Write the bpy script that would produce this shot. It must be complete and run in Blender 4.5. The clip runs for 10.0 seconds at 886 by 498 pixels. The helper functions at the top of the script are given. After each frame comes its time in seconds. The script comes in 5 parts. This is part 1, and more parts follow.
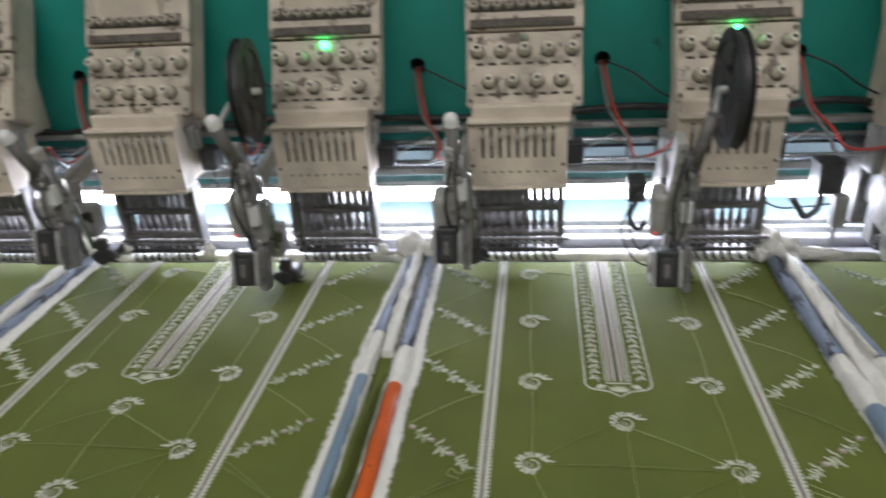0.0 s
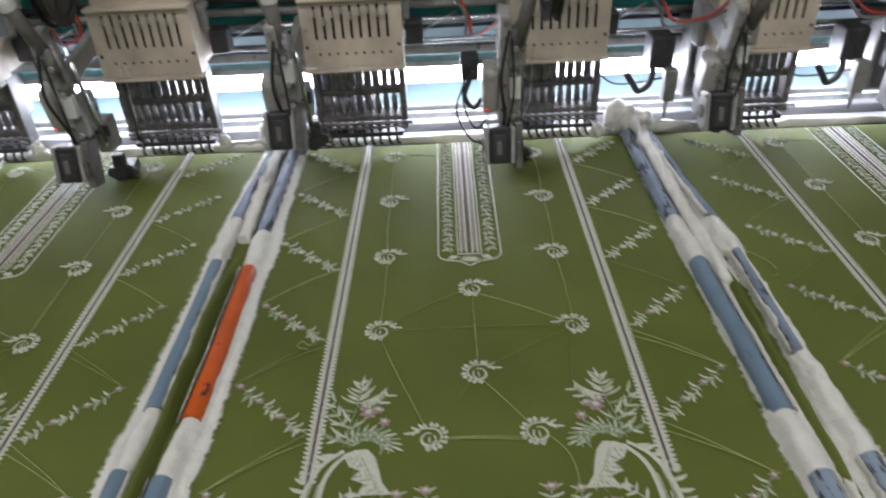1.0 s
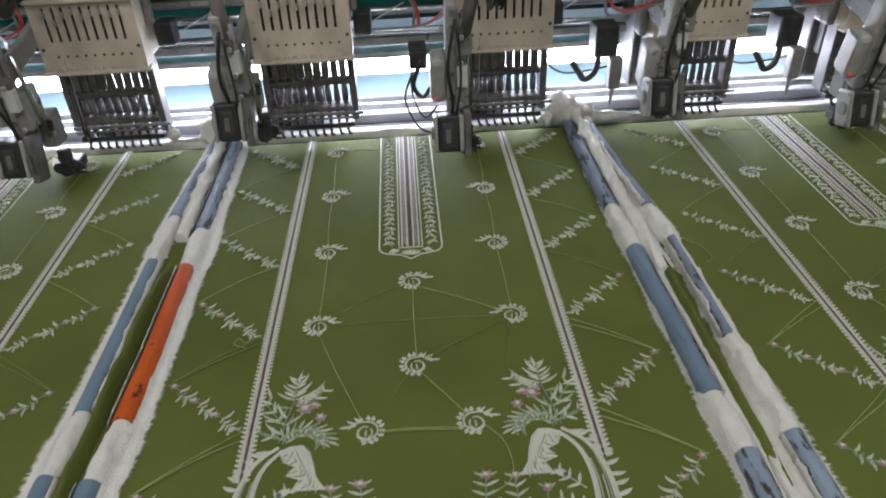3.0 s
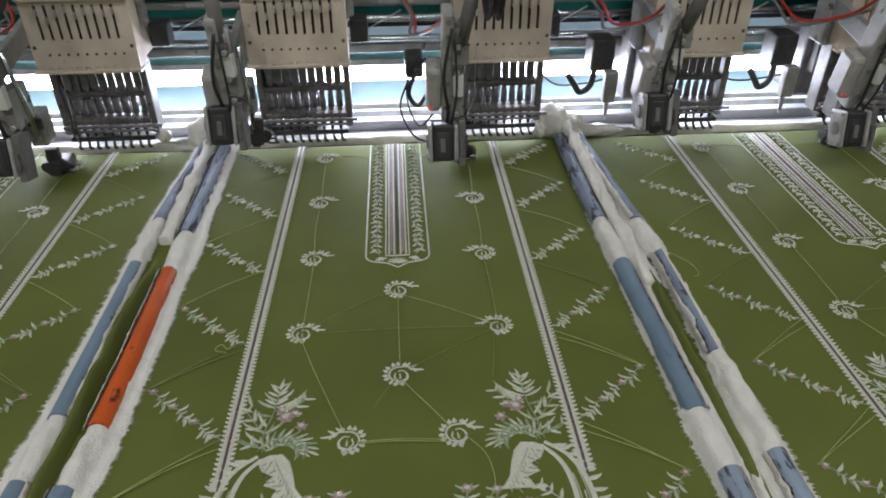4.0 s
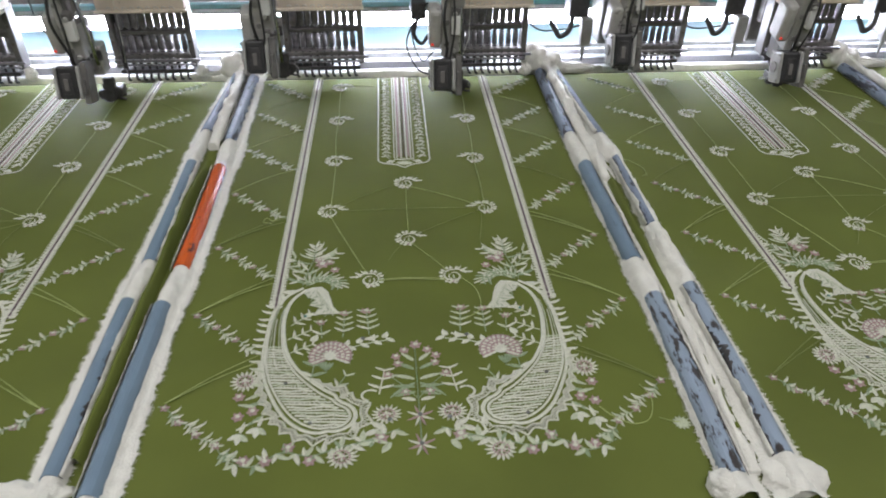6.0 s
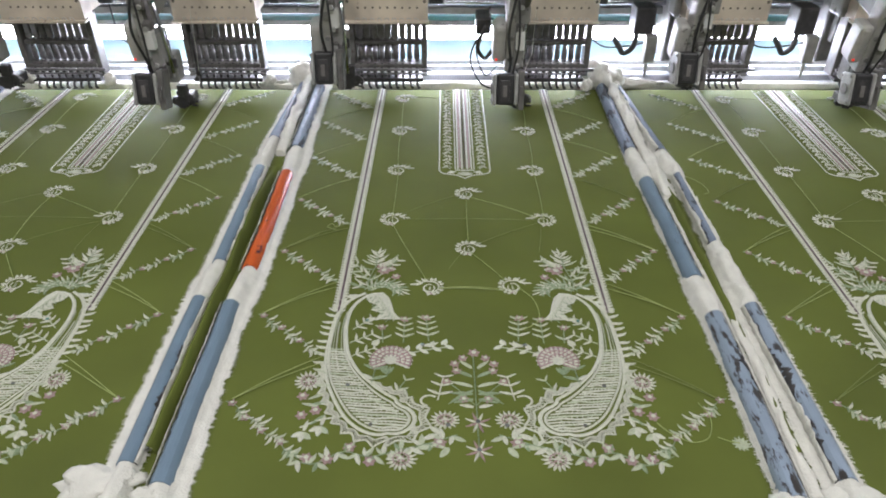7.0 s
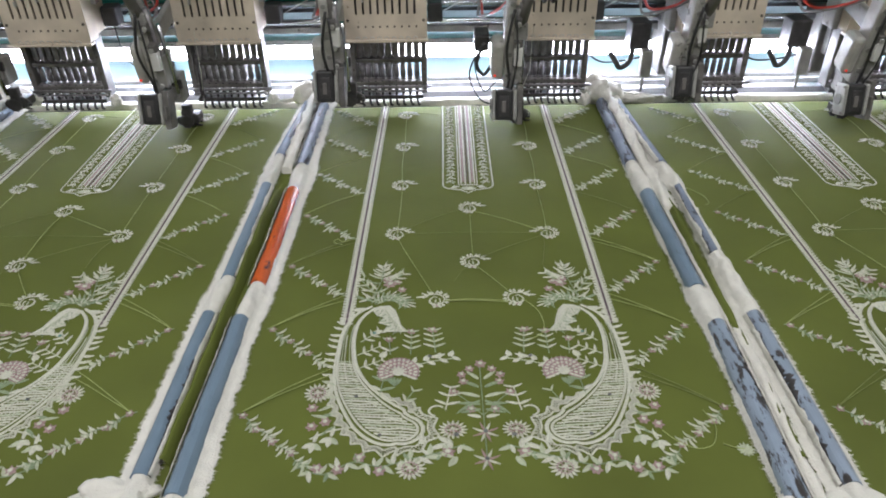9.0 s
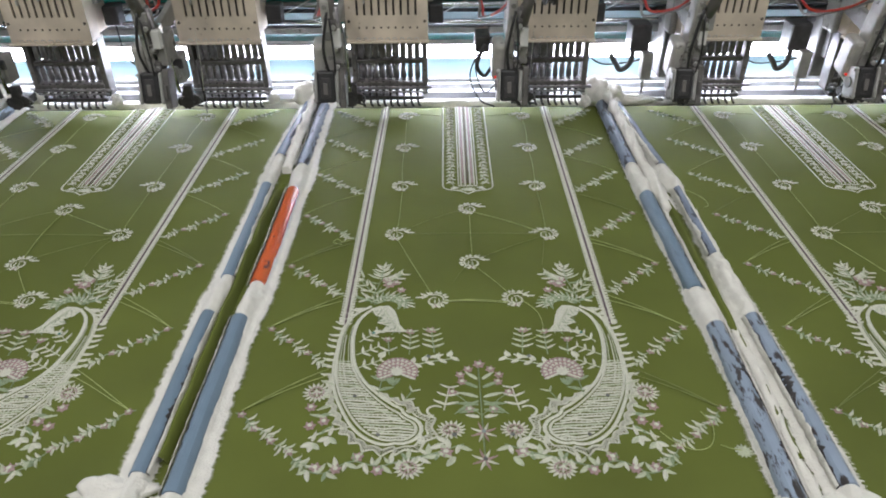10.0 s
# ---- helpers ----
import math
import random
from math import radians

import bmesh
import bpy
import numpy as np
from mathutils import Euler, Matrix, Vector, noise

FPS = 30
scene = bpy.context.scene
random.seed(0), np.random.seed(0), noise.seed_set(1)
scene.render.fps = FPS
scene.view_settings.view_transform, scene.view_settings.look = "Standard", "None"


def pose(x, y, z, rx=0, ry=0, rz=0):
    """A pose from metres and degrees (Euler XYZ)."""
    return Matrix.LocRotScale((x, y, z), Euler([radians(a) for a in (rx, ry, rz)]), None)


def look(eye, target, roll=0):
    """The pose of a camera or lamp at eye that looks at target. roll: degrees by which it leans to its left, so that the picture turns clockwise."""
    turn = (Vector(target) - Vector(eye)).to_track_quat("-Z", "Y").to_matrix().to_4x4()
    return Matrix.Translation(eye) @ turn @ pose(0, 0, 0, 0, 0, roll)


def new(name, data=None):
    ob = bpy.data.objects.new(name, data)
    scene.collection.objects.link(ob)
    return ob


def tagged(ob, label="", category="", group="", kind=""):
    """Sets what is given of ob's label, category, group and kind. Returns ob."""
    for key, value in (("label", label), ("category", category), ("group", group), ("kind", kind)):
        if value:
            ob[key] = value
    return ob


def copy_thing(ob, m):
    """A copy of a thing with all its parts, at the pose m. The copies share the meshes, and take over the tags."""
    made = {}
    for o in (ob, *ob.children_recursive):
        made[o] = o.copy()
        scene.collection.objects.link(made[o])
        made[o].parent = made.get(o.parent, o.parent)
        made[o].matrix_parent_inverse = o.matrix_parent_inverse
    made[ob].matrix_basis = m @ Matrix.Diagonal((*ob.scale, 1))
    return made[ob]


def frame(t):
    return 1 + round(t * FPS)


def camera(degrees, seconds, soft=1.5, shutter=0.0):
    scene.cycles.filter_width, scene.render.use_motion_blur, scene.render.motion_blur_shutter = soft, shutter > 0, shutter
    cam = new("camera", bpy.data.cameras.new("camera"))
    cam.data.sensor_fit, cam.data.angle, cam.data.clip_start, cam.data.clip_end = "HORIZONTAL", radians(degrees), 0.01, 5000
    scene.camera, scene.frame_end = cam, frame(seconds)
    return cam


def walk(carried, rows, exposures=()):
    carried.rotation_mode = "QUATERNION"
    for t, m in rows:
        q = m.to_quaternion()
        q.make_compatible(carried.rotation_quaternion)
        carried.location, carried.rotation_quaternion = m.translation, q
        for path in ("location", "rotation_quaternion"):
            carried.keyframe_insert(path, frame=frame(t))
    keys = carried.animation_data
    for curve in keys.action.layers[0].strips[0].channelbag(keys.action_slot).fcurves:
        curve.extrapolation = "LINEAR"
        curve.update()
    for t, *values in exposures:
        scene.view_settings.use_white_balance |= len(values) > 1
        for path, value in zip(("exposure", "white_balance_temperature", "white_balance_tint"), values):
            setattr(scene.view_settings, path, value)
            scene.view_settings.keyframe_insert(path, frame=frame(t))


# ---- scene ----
cam = camera(64.14, 10.0, soft=1.9, shutter=0.5)
PATH = [
    (0, (-0.1477, -0.7870, 1.5112), (-0.3835, 1.0007, 0.6460), -3.48),
    (0.3, (-0.0930, -0.7758, 1.5157), (-0.2316, 0.9982, 0.5958), -3.37),
    (0.5, (-0.0699, -0.7814, 1.4970), (-0.1686, 0.9788, 0.5525), -3.10),
    (0.7, (-0.0537, -0.7960, 1.4729), (-0.1108, 0.9338, 0.4715), -2.60),
    (1, (-0.0239, -0.8023, 1.4758), (-0.0282, 0.8624, 0.3673), -2.64),
    (1.5, (-0.0122, -0.8063, 1.4634), (0.0785, 0.8344, 0.3232), -1.54),
    (2, (-0.0136, -0.8164, 1.4623), (0.0443, 0.8205, 0.3147), -2.22),
    (2.5, (-0.0112, -0.8232, 1.4600), (0.0735, 0.8111, 0.3103), -2.18),
    (3, (-0.0047, -0.8225, 1.4702), (0.0906, 0.8320, 0.3505), -2.06),
    (3.2, (-0.0084, -0.8201, 1.4677), (0.1042, 0.8497, 0.3727), -0.81),
    (4.3, (-0.0091, -0.8134, 1.4680), (0.1175, 0.8446, 0.3567), 0.04),
    (4.5, (-0.0023, -0.8347, 1.4514), (0.0770, 0.7668, 0.2560), -0.77),
    (4.8, (-0.0255, -0.8598, 1.4605), (0.0359, 0.7038, 0.2122), -0.17),
    (5, (-0.0107, -0.8939, 1.4673), (0.0181, 0.6770, 0.2298), -0.94),
    (5.2, (-0.0282, -0.9351, 1.4703), (0.1494, 0.6534, 0.2682), 1.44),
    (6.3, (-0.0499, -1.0731, 1.5078), (0.0638, 0.5531, 0.3491), 0.18),
    (6.5, (-0.0576, -1.0714, 1.5083), (0.0059, 0.5643, 0.3591), 0.21),
    (7, (-0.0639, -1.0665, 1.5097), (-0.0421, 0.5742, 0.3662), 0.33),
    (7.5, (-0.0604, -1.0726, 1.5124), (-0.0460, 0.5730, 0.3758), -0.61),
    (8, (-0.0536, -1.0865, 1.5132), (-0.0319, 0.5694, 0.3917), -0.86),
    (8.5, (-0.0570, -1.0879, 1.5138), (-0.0400, 0.5772, 0.4061), -0.76),
    (9, (-0.0626, -1.0841, 1.5147), (-0.0483, 0.5828, 0.4096), -0.61),
    (9.5, (-0.0602, -1.0865, 1.5147), (-0.0407, 0.5820, 0.4120), -0.63),
    (10, (-0.0621, -1.0868, 1.5144), (-0.0473, 0.5826, 0.4131), -0.27),
]
walk(cam, [(t, look(e, g, r)) for t, e, g, r in PATH],
     exposures=[(0, 0.15), (0.5, -0.03), (1, -0.06), (2, -0.13), (3.2, -0.15), (4.5, -0.07), (5.0, 0.54), (5.2, 0.50), (6.5, 0.14), (7.2, 0.40), (7.8, 0.40), (9, 0.28), (10, 0.28)])

# where the embroidery frame with the cloth stands: seconds, metres along x and y
FRAME_SHIFT = [
    (0, -0.0152, -0.0112),
    (0.5, 0.0046, -0.0187),
    (1, 0.0186, -0.0058),
    (1.5, 0.0171, -0.0093),
    (2, 0.0120, -0.0150),
    (2.5, 0.0110, -0.0190),
    (3, 0.0041, -0.0221),
    (3.2, 0.0030, -0.0226),
    (4.3, -0.0057, -0.0186),
    (4.5, -0.0078, -0.0193),
    (5, -0.0128, -0.0177),
    (5.2, -0.0119, -0.0159),
    (6.3, -0.0040, 0.0005),
    (6.5, -0.0047, 0.0021),
    (7, -0.0046, 0.0024),
    (7.5, -0.0006, 0.0009),
    (8, 0.0004, -0.0007),
    (8.5, 0.0009, -0.0001),
    (9, 0.0001, 0.0004),
    (9.5, -0.0003, -0.0017),
    (10, 0.0000, 0.0000),
]

# ---------------------------------------------------------------- light
# faint bluish fill without a source of its own, added to lift the darks
world = bpy.data.worlds.new("ambient_fill")
scene.world = world
world.use_nodes = True
world.node_tree.nodes["Background"].inputs[0].default_value = (0.75, 0.85, 1.0, 1)
world.node_tree.nodes["Background"].inputs[1].default_value = 0.09
LED_STRENGTH = 62.0
CEILING_WATTS = 20.5


# ---------------------------------------------------------------- materials
def material(name, color, rough=0.6, metal=0.0, vary=0.15, scale=30.0, bump=0.0, bump_scale=300.0,
             wear=None, wear_scale=12.0, wear_at=0.62, sheen=0.0, coat=0.0, tint=None, streak=1.0):
    m = bpy.data.materials.new(name)
    m.use_nodes = True
    nt = m.node_tree
    b = nt.nodes["Principled BSDF"]
    b.inputs["Roughness"].default_value = rough
    b.inputs["Metallic"].default_value = metal
    b.inputs["Sheen Weight"].default_value = sheen
    b.inputs["Coat Weight"].default_value = coat
    tc, info, jump = nt.nodes.new("ShaderNodeTexCoord"), nt.nodes.new("ShaderNodeObjectInfo"), nt.nodes.new("ShaderNodeVectorMath")
    jump.operation = "MULTIPLY_ADD"
    jump.inputs[1].default_value = (7.0, 5.0, 9.0)
    nt.links.new(info.outputs["Random"], jump.inputs[0])
    nt.links.new(tc.outputs["Object"], jump.inputs[2])
    n1 = nt.nodes.new("ShaderNodeTexNoise")
    n1.inputs["Scale"].default_value, n1.inputs["Detail"].default_value = scale, 6
    nt.links.new(jump.outputs[0], n1.inputs["Vector"])
    ramp = nt.nodes.new("ShaderNodeValToRGB")
    lo = [c * (1 - vary) for c in color]
    hi = [min(1, c * (1 + vary)) for c in (tint or color)]
    ramp.color_ramp.elements[0].position, ramp.color_ramp.elements[1].position = 0.3, 0.7
    ramp.color_ramp.elements[0].color, ramp.color_ramp.elements[1].color = (*lo, 1), (*hi, 1)
    nt.links.new(n1.outputs["Fac"], ramp.inputs["Fac"])
    out = ramp.outputs["Color"]
    if wear:
        n2 = nt.nodes.new("ShaderNodeTexNoise")
        n2.inputs["Scale"].default_value, n2.inputs["Detail"].default_value, n2.inputs["Roughness"].default_value = wear_scale, 9, 0.65
        mp = nt.nodes.new("ShaderNodeMapping")
        mp.inputs["Scale"].default_value = (1, streak, 1)
        nt.links.new(jump.outputs[0], mp.inputs["Vector"])
        nt.links.new(mp.outputs["Vector"], n2.inputs["Vector"])
        r2 = nt.nodes.new("ShaderNodeValToRGB")
        r2.color_ramp.elements[0].position, r2.color_ramp.elements[1].position = wear_at, wear_at + 0.05
        nt.links.new(n2.outputs["Fac"], r2.inputs["Fac"])
        mix = nt.nodes.new("ShaderNodeMix")
        mix.data_type = "RGBA"
        nt.links.new(r2.outputs["Color"], mix.inputs[0])
        nt.links.new(out, mix.inputs[6])
        mix.inputs[7].default_value = (*wear, 1)
        out = mix.outputs[2]
    nt.links.new(out, b.inputs["Base Color"])
    if bump:
        n3 = nt.nodes.new("ShaderNodeTexNoise")
        n3.inputs["Scale"].default_value, n3.inputs["Detail"].default_value = bump_scale, 4
        nt.links.new(jump.outputs[0], n3.inputs["Vector"])
        bp = nt.nodes.new("ShaderNodeBump")
        bp.inputs["Strength"].default_value, bp.inputs["Distance"].default_value = bump, 0.002
        nt.links.new(n3.outputs["Fac"], bp.inputs["Height"])
        nt.links.new(bp.outputs["Normal"], b.inputs["Normal"])
    return m


def glowing(name, color, strength):
    m = material(name, color, 0.4)
    b = m.node_tree.nodes["Principled BSDF"]
    b.inputs["Emission Color"].default_value = (*color, 1)
    b.inputs["Emission Strength"].default_value = strength
    return m


def woven(name, color, tint):
    """Plain-woven cloth: two crossed fine waves for the weave, a slow drift of colour, soft creases."""
    m = material(name, color, 0.85, 0, 0.10, 5.0, tint=tint)
    nt = m.node_tree
    b = nt.nodes["Principled BSDF"]
    co = nt.nodes.new("ShaderNodeTexCoord")
    add = nt.nodes.new("ShaderNodeMath")
    add.operation = "ADD"
    for i, direction in enumerate("XY"):
        w = nt.nodes.new("ShaderNodeTexWave")
        w.bands_direction = direction
        w.inputs["Scale"].default_value, w.inputs["Distortion"].default_value, w.inputs["Detail"].default_value = 160, 1.5, 1
        nt.links.new(co.outputs["Object"], w.inputs["Vector"])
        nt.links.new(w.outputs["Fac"], add.inputs[i])
    soft = nt.nodes.new("ShaderNodeTexNoise")
    soft.inputs["Scale"].default_value, soft.inputs["Detail"].default_value = 9, 5
    nt.links.new(co.outputs["Object"], soft.inputs["Vector"])
    b1, b2 = nt.nodes.new("ShaderNodeBump"), nt.nodes.new("ShaderNodeBump")
    b1.inputs["Strength"].default_value, b1.inputs["Distance"].default_value = 0.25, 0.0004
    b2.inputs["Strength"].default_value, b2.inputs["Distance"].default_value = 0.25, 0.006
    nt.links.new(add.outputs[0], b1.inputs["Height"])
    nt.links.new(soft.outputs["Fac"], b2.inputs["Height"])
    nt.links.new(b2.outputs["Normal"], b1.inputs["Normal"])
    nt.links.new(b1.outputs["Normal"], b.inputs["Normal"])
    return m


OLIVE = woven("olive_cotton", (0.098, 0.122, 0.0165), (0.109, 0.135, 0.0205))
WHITE_T = material("white_thread", (0.64, 0.65, 0.56), 0.5, 0, 0.12, 400, 0.5, 1800)
SAGE_T = material("pale_sage_thread", (0.50, 0.545, 0.41), 0.5, 0, 0.15, 300, 0.5, 1800)
MINT_T = material("grey_mint_thread", (0.27, 0.345, 0.22), 0.5, 0, 0.2, 300, 0.5, 1800)
PINK_T = material("dusty_pink_thread", (0.37, 0.25, 0.26), 0.5, 0, 0.2, 300, 0.5, 1800)
DARK_T = material("dark_maroon_thread", (0.12, 0.08, 0.095), 0.6, 0, 0.2, 300)
LOOSE_T = material("loose_green_thread", (0.34, 0.40, 0.15), 0.6, 0, 0.2, 60)
DARKLOOSE_T = material("loose_dark_thread", (0.19, 0.225, 0.07), 0.6, 0, 0.2, 60)
SEQUIN = material("sequin_film", (0.9, 0.95, 0.95), 0.08, 0.9)
CREAM = material("cream_enamel", (0.60, 0.525, 0.43), 0.5, 0, 0.20, 14, 0.15, 220, wear=(0.24, 0.19, 0.14), wear_scale=24, wear_at=0.655)
# upper fascia: darker base than CREAM, with brown grime patches
CREAMDARK = material("dark_grimy_cream_enamel", (0.47, 0.41, 0.33), 0.55, 0, 0.25, 16, 0.2, 220, wear=(0.14, 0.11, 0.08), wear_scale=30, wear_at=0.56)
CREAM2 = material("grimy_cream_plastic", (0.40, 0.36, 0.30), 0.5, 0, 0.2, 40, 0.1, 200, wear=(0.13, 0.11, 0.09), wear_scale=40, wear_at=0.6)
KNOB = material("ivory_plastic", (0.62, 0.58, 0.48), 0.4, 0, 0.12, 60)
# grime colour that also stands for the shade in holes and slots
GRIME_MARKS = material("oily_lint_and_dark_marks", (0.10, 0.085, 0.07), 0.8, 0, 0.4, 120, 0.6, 500)
BLACK = material("black_steel", (0.050, 0.048, 0.050), 0.45, 0.1, 0.4, 60, 0.2, 300)
GUN = material("dark_needle_steel", (0.21, 0.20, 0.21), 0.38, 0.35, 0.3, 70)
GREY = material("grey_painted_metal", (0.27, 0.265, 0.255), 0.5, 0.1, 0.25, 30, 0.1, 300, wear=(0.07, 0.065, 0.06), wear_scale=30)
ALU = material("cast_aluminium", (0.47, 0.47, 0.46), 0.4, 0.3, 0.2, 50, 0.15, 300)
CHROME = material("ground_steel_shaft", (0.55, 0.57, 0.6), 0.2, 1.0, 0.08, 20)
DARKGREY = material("dark_grey_metal", (0.135, 0.13, 0.125), 0.5, 0.1, 0.3, 40, 0.1, 300)
ARMGREY = material("pale_grey_enamel", (0.46, 0.45, 0.43), 0.5, 0.1, 0.2, 30, 0.1, 200, wear=(0.14, 0.13, 0.12), wear_scale=30, wear_at=0.6)
WHITE_P = material("white_plastic", (0.72, 0.72, 0.70), 0.45, 0, 0.06, 30, wear=(0.4, 0.38, 0.35), wear_scale=30, wear_at=0.66)
BARPAINT = material("white_painted_bar", (0.42, 0.42, 0.43), 0.45, 0, 0.1, 8, wear=(0.25, 0.24, 0.23), wear_scale=18, wear_at=0.66)
TEAL = material("teal_enamel", (0.014, 0.25, 0.205), 0.4, 0, 0.12, 4, 0.06, 60, wear=(0.02, 0.10, 0.085), wear_scale=9, wear_at=0.66)
TEALBED = material("pale_teal_table_paint", (0.32, 0.42, 0.46), 0.4, 0, 0.15, 8, wear=(0.44, 0.47, 0.48), wear_scale=14, wear_at=0.64)
FLUFF = material("white_cotton_wadding", (0.74, 0.73, 0.68), 0.95, 0, 0.07, 60, 0.9, 420, sheen=0.3)
BLUE = material("slate_blue_pvc", (0.165, 0.235, 0.315), 0.42, 0, 0.12, 16, 0.05, 90, wear=(0.05, 0.06, 0.075), wear_scale=60, wear_at=0.655, streak=0.22)
BLUECHIP = material("chipped_blue_pvc", (0.28, 0.345, 0.44), 0.35, 0, 0.12, 16, 0.05, 90, wear=(0.05, 0.045, 0.045), wear_scale=110, wear_at=0.535, streak=0.25)
SILVER = material("rubbed_silver_blue_pvc", (0.20, 0.245, 0.33), 0.62, 0.0, 0.2, 20, 0.05, 90, wear=(0.035, 0.04, 0.055), wear_scale=70, wear_at=0.53, streak=0.2)
ORANGE = material("orange_pvc", (0.56, 0.10, 0.014), 0.25, 0, 0.10, 16, 0.05, 90, wear=(0.06, 0.025, 0.02), wear_scale=60, wear_at=0.595, streak=0.4)
RUBBER = material("black_rubber", (0.028, 0.028, 0.030), 0.5, 0, 0.3, 40)
REDCABLE = material("red_cable", (0.42, 0.035, 0.02), 0.4, 0, 0.15, 30)
GREYCABLE = material("grey_cable", (0.17, 0.16, 0.155), 0.5, 0, 0.2, 30)
REDPART = material("red_plastic", (0.55, 0.05, 0.03), 0.4)
HALLWALL = material("hall_plaster", (0.55, 0.56, 0.54), 0.8, 0, 0.08, 2, 0.2, 40)
FLOORMAT = material("grey_concrete", (0.24, 0.235, 0.22), 0.7, 0, 0.2, 3, 0.2, 60)
LED = glowing("cool_white_led", (0.83, 0.865, 1.03), LED_STRENGTH)
GREENLED = glowing("green_led", (0.03, 1.0, 0.22), 18.0)
REDLED = glowing("red_led", (1.0, 0.04, 0.02), 0.5)
LENS = material("unlit_led_lens", (0.22, 0.27, 0.22), 0.3)
LAMPGLOW = glowing("tube_lamp_glow", (0.96, 0.98, 1.0), 3.0)


# ---------------------------------------------------------------- mesh helpers
def part(name, bm, mats, parent=None, label="", smooth=False):
    me = bpy.data.meshes.new(name)
    if smooth:
        for f in bm.faces:
            f.smooth = True
    bm.to_mesh(me)
    bm.free()
    for m in (mats if isinstance(mats, (list, tuple)) else [mats]):
        me.materials.append(m)
    ob = new(name, me)
    if parent:
        ob.parent = parent
    if label:
        tagged(ob, label)
    return ob


def share(name, me, parent, m=None):
    ob = new(name, me)
    ob.parent = parent
    if m is not None:
        ob.matrix_basis = m
    return ob


def empty(name, label, category, group="", kind=""):
    return tagged(new(name), label, category, group, kind)


def box(bm, x0, x1, y0, y1, z0, z1, bev=0.0, mi=0, m=None):
    r = bmesh.ops.create_cube(bm, size=1.0)
    vs = r["verts"]
    for v in vs:
        v.co = Vector((x0 + (v.co.x + 0.5) * (x1 - x0), y0 + (v.co.y + 0.5) * (y1 - y0), z0 + (v.co.z + 0.5) * (z1 - z0)))
    fs = {f for v in vs for f in v.link_faces}
    for f in fs:
        f.material_index = mi
    if bev:
        es = list({e for v in vs for e in v.link_edges})
        r = bmesh.ops.bevel(bm, geom=es, offset=bev, segments=2, affect="EDGES", profile=0.5)
        for f in r["faces"]:
            f.material_index = mi
        vs = list({v for f in r["faces"] for v in f.verts})
    if m is not None:
        bmesh.ops.transform(bm, matrix=m, verts=vs)
    return vs


def cyl(bm, p0, p1, r0, r1=None, seg=12, mi=0, caps=True):
    p0, p1 = Vector(p0), Vector(p1)
    r1 = r0 if r1 is None else r1
    q = (p1 - p0).to_track_quat("Z", "Y").to_matrix()
    a, b = [], []
    for i in range(seg):
        d = q @ Vector((math.cos(2 * math.pi * i / seg), math.sin(2 * math.pi * i / seg), 0))
        a.append(bm.verts.new(p0 + d * r0))
        b.append(bm.verts.new(p1 + d * r1))
    fs = [bm.faces.new((a[i], a[(i + 1) % seg], b[(i + 1) % seg], b[i])) for i in range(seg)]
    for f in fs:
        f.smooth = True
    if caps:
        fs += [bm.faces.new(a[::-1]), bm.faces.new(b)]
    for f in fs:
        f.material_index = mi


def rings(bm, p0, direction, prof, seg=16, mis=None):
    """A turned form: prof is (distance along direction, radius)."""
    p0 = Vector(p0)
    q = Vector(direction).to_track_quat("Z", "Y").to_matrix()
    rows = []
    for d, r in prof:
        rows.append([bm.verts.new(p0 + q @ Vector((r * math.cos(2 * math.pi * i / seg), r * math.sin(2 * math.pi * i / seg), d))) for i in range(seg)])
    for k in range(len(rows) - 1):
        for i in range(seg):
            f = bm.faces.new((rows[k][i], rows[k][(i + 1) % seg], rows[k + 1][(i + 1) % seg], rows[k + 1][i]))
            f.smooth = True
            f.material_index = mis[k] if mis else 0
    f = bm.faces.new(rows[-1])
    f.material_index = mis[-1] if mis else 0


def spline(pts, steps=8):
    """Catmull-Rom through points (tuples of any length)."""
    P = [np.array(p, float) for p in pts]
    P = [2 * P[0] - P[1]] + P + [2 * P[-1] - P[-2]]
    out = []
    for i in range(1, len(P) - 2):
        for s in range(steps):
            t = s / steps
            out.append(0.5 * (2 * P[i] + (P[i + 1] - P[i - 1]) * t + (2 * P[i - 1] - 5 * P[i] + 4 * P[i + 1] - P[i + 2]) * t * t
                              + (3 * P[i] - P[i - 1] - 3 * P[i + 1] + P[i + 2]) * t ** 3))
    out.append(P[-2])
    return out


def tube(bm, pts, r, seg=8, mi=0):
    rows = []
    n = len(pts)
    for i, p in enumerate(pts):
        p = Vector(p)
        d = Vector(pts[min(i + 1, n - 1)]) - Vector(pts[max(i - 1, 0)])
        q = d.to_track_quat("Z", "Y").to_matrix()
        rows.append([bm.verts.new(p + q @ Vector((r * math.cos(2 * math.pi * k / seg), r * math.sin(2 * math.pi * k / seg), 0))) for k in range(seg)])
    for i in range(n - 1):
        # rings may turn about the path from step to step: match the nearest corner
        s = min(range(seg), key=lambda s: (rows[i][0].co - rows[i + 1][s].co).length)
        rows[i + 1] = rows[i + 1][s:] + rows[i + 1][:s]
        for k in range(seg):
            f = bm.faces.new((rows[i][k], rows[i][(k + 1) % seg], rows[i + 1][(k + 1) % seg], rows[i + 1][k]))
            f.smooth, f.material_index = True, mi
    bm.faces.new(rows[0][::-1]), bm.faces.new(rows[-1])


def cable(name, pts, r, mat, label, group="cables of the machine"):
    bm = bmesh.new()
    tube(bm, spline(pts, 8), r, 8)
    return tagged(part(name, bm, mat), label, "cable", group)


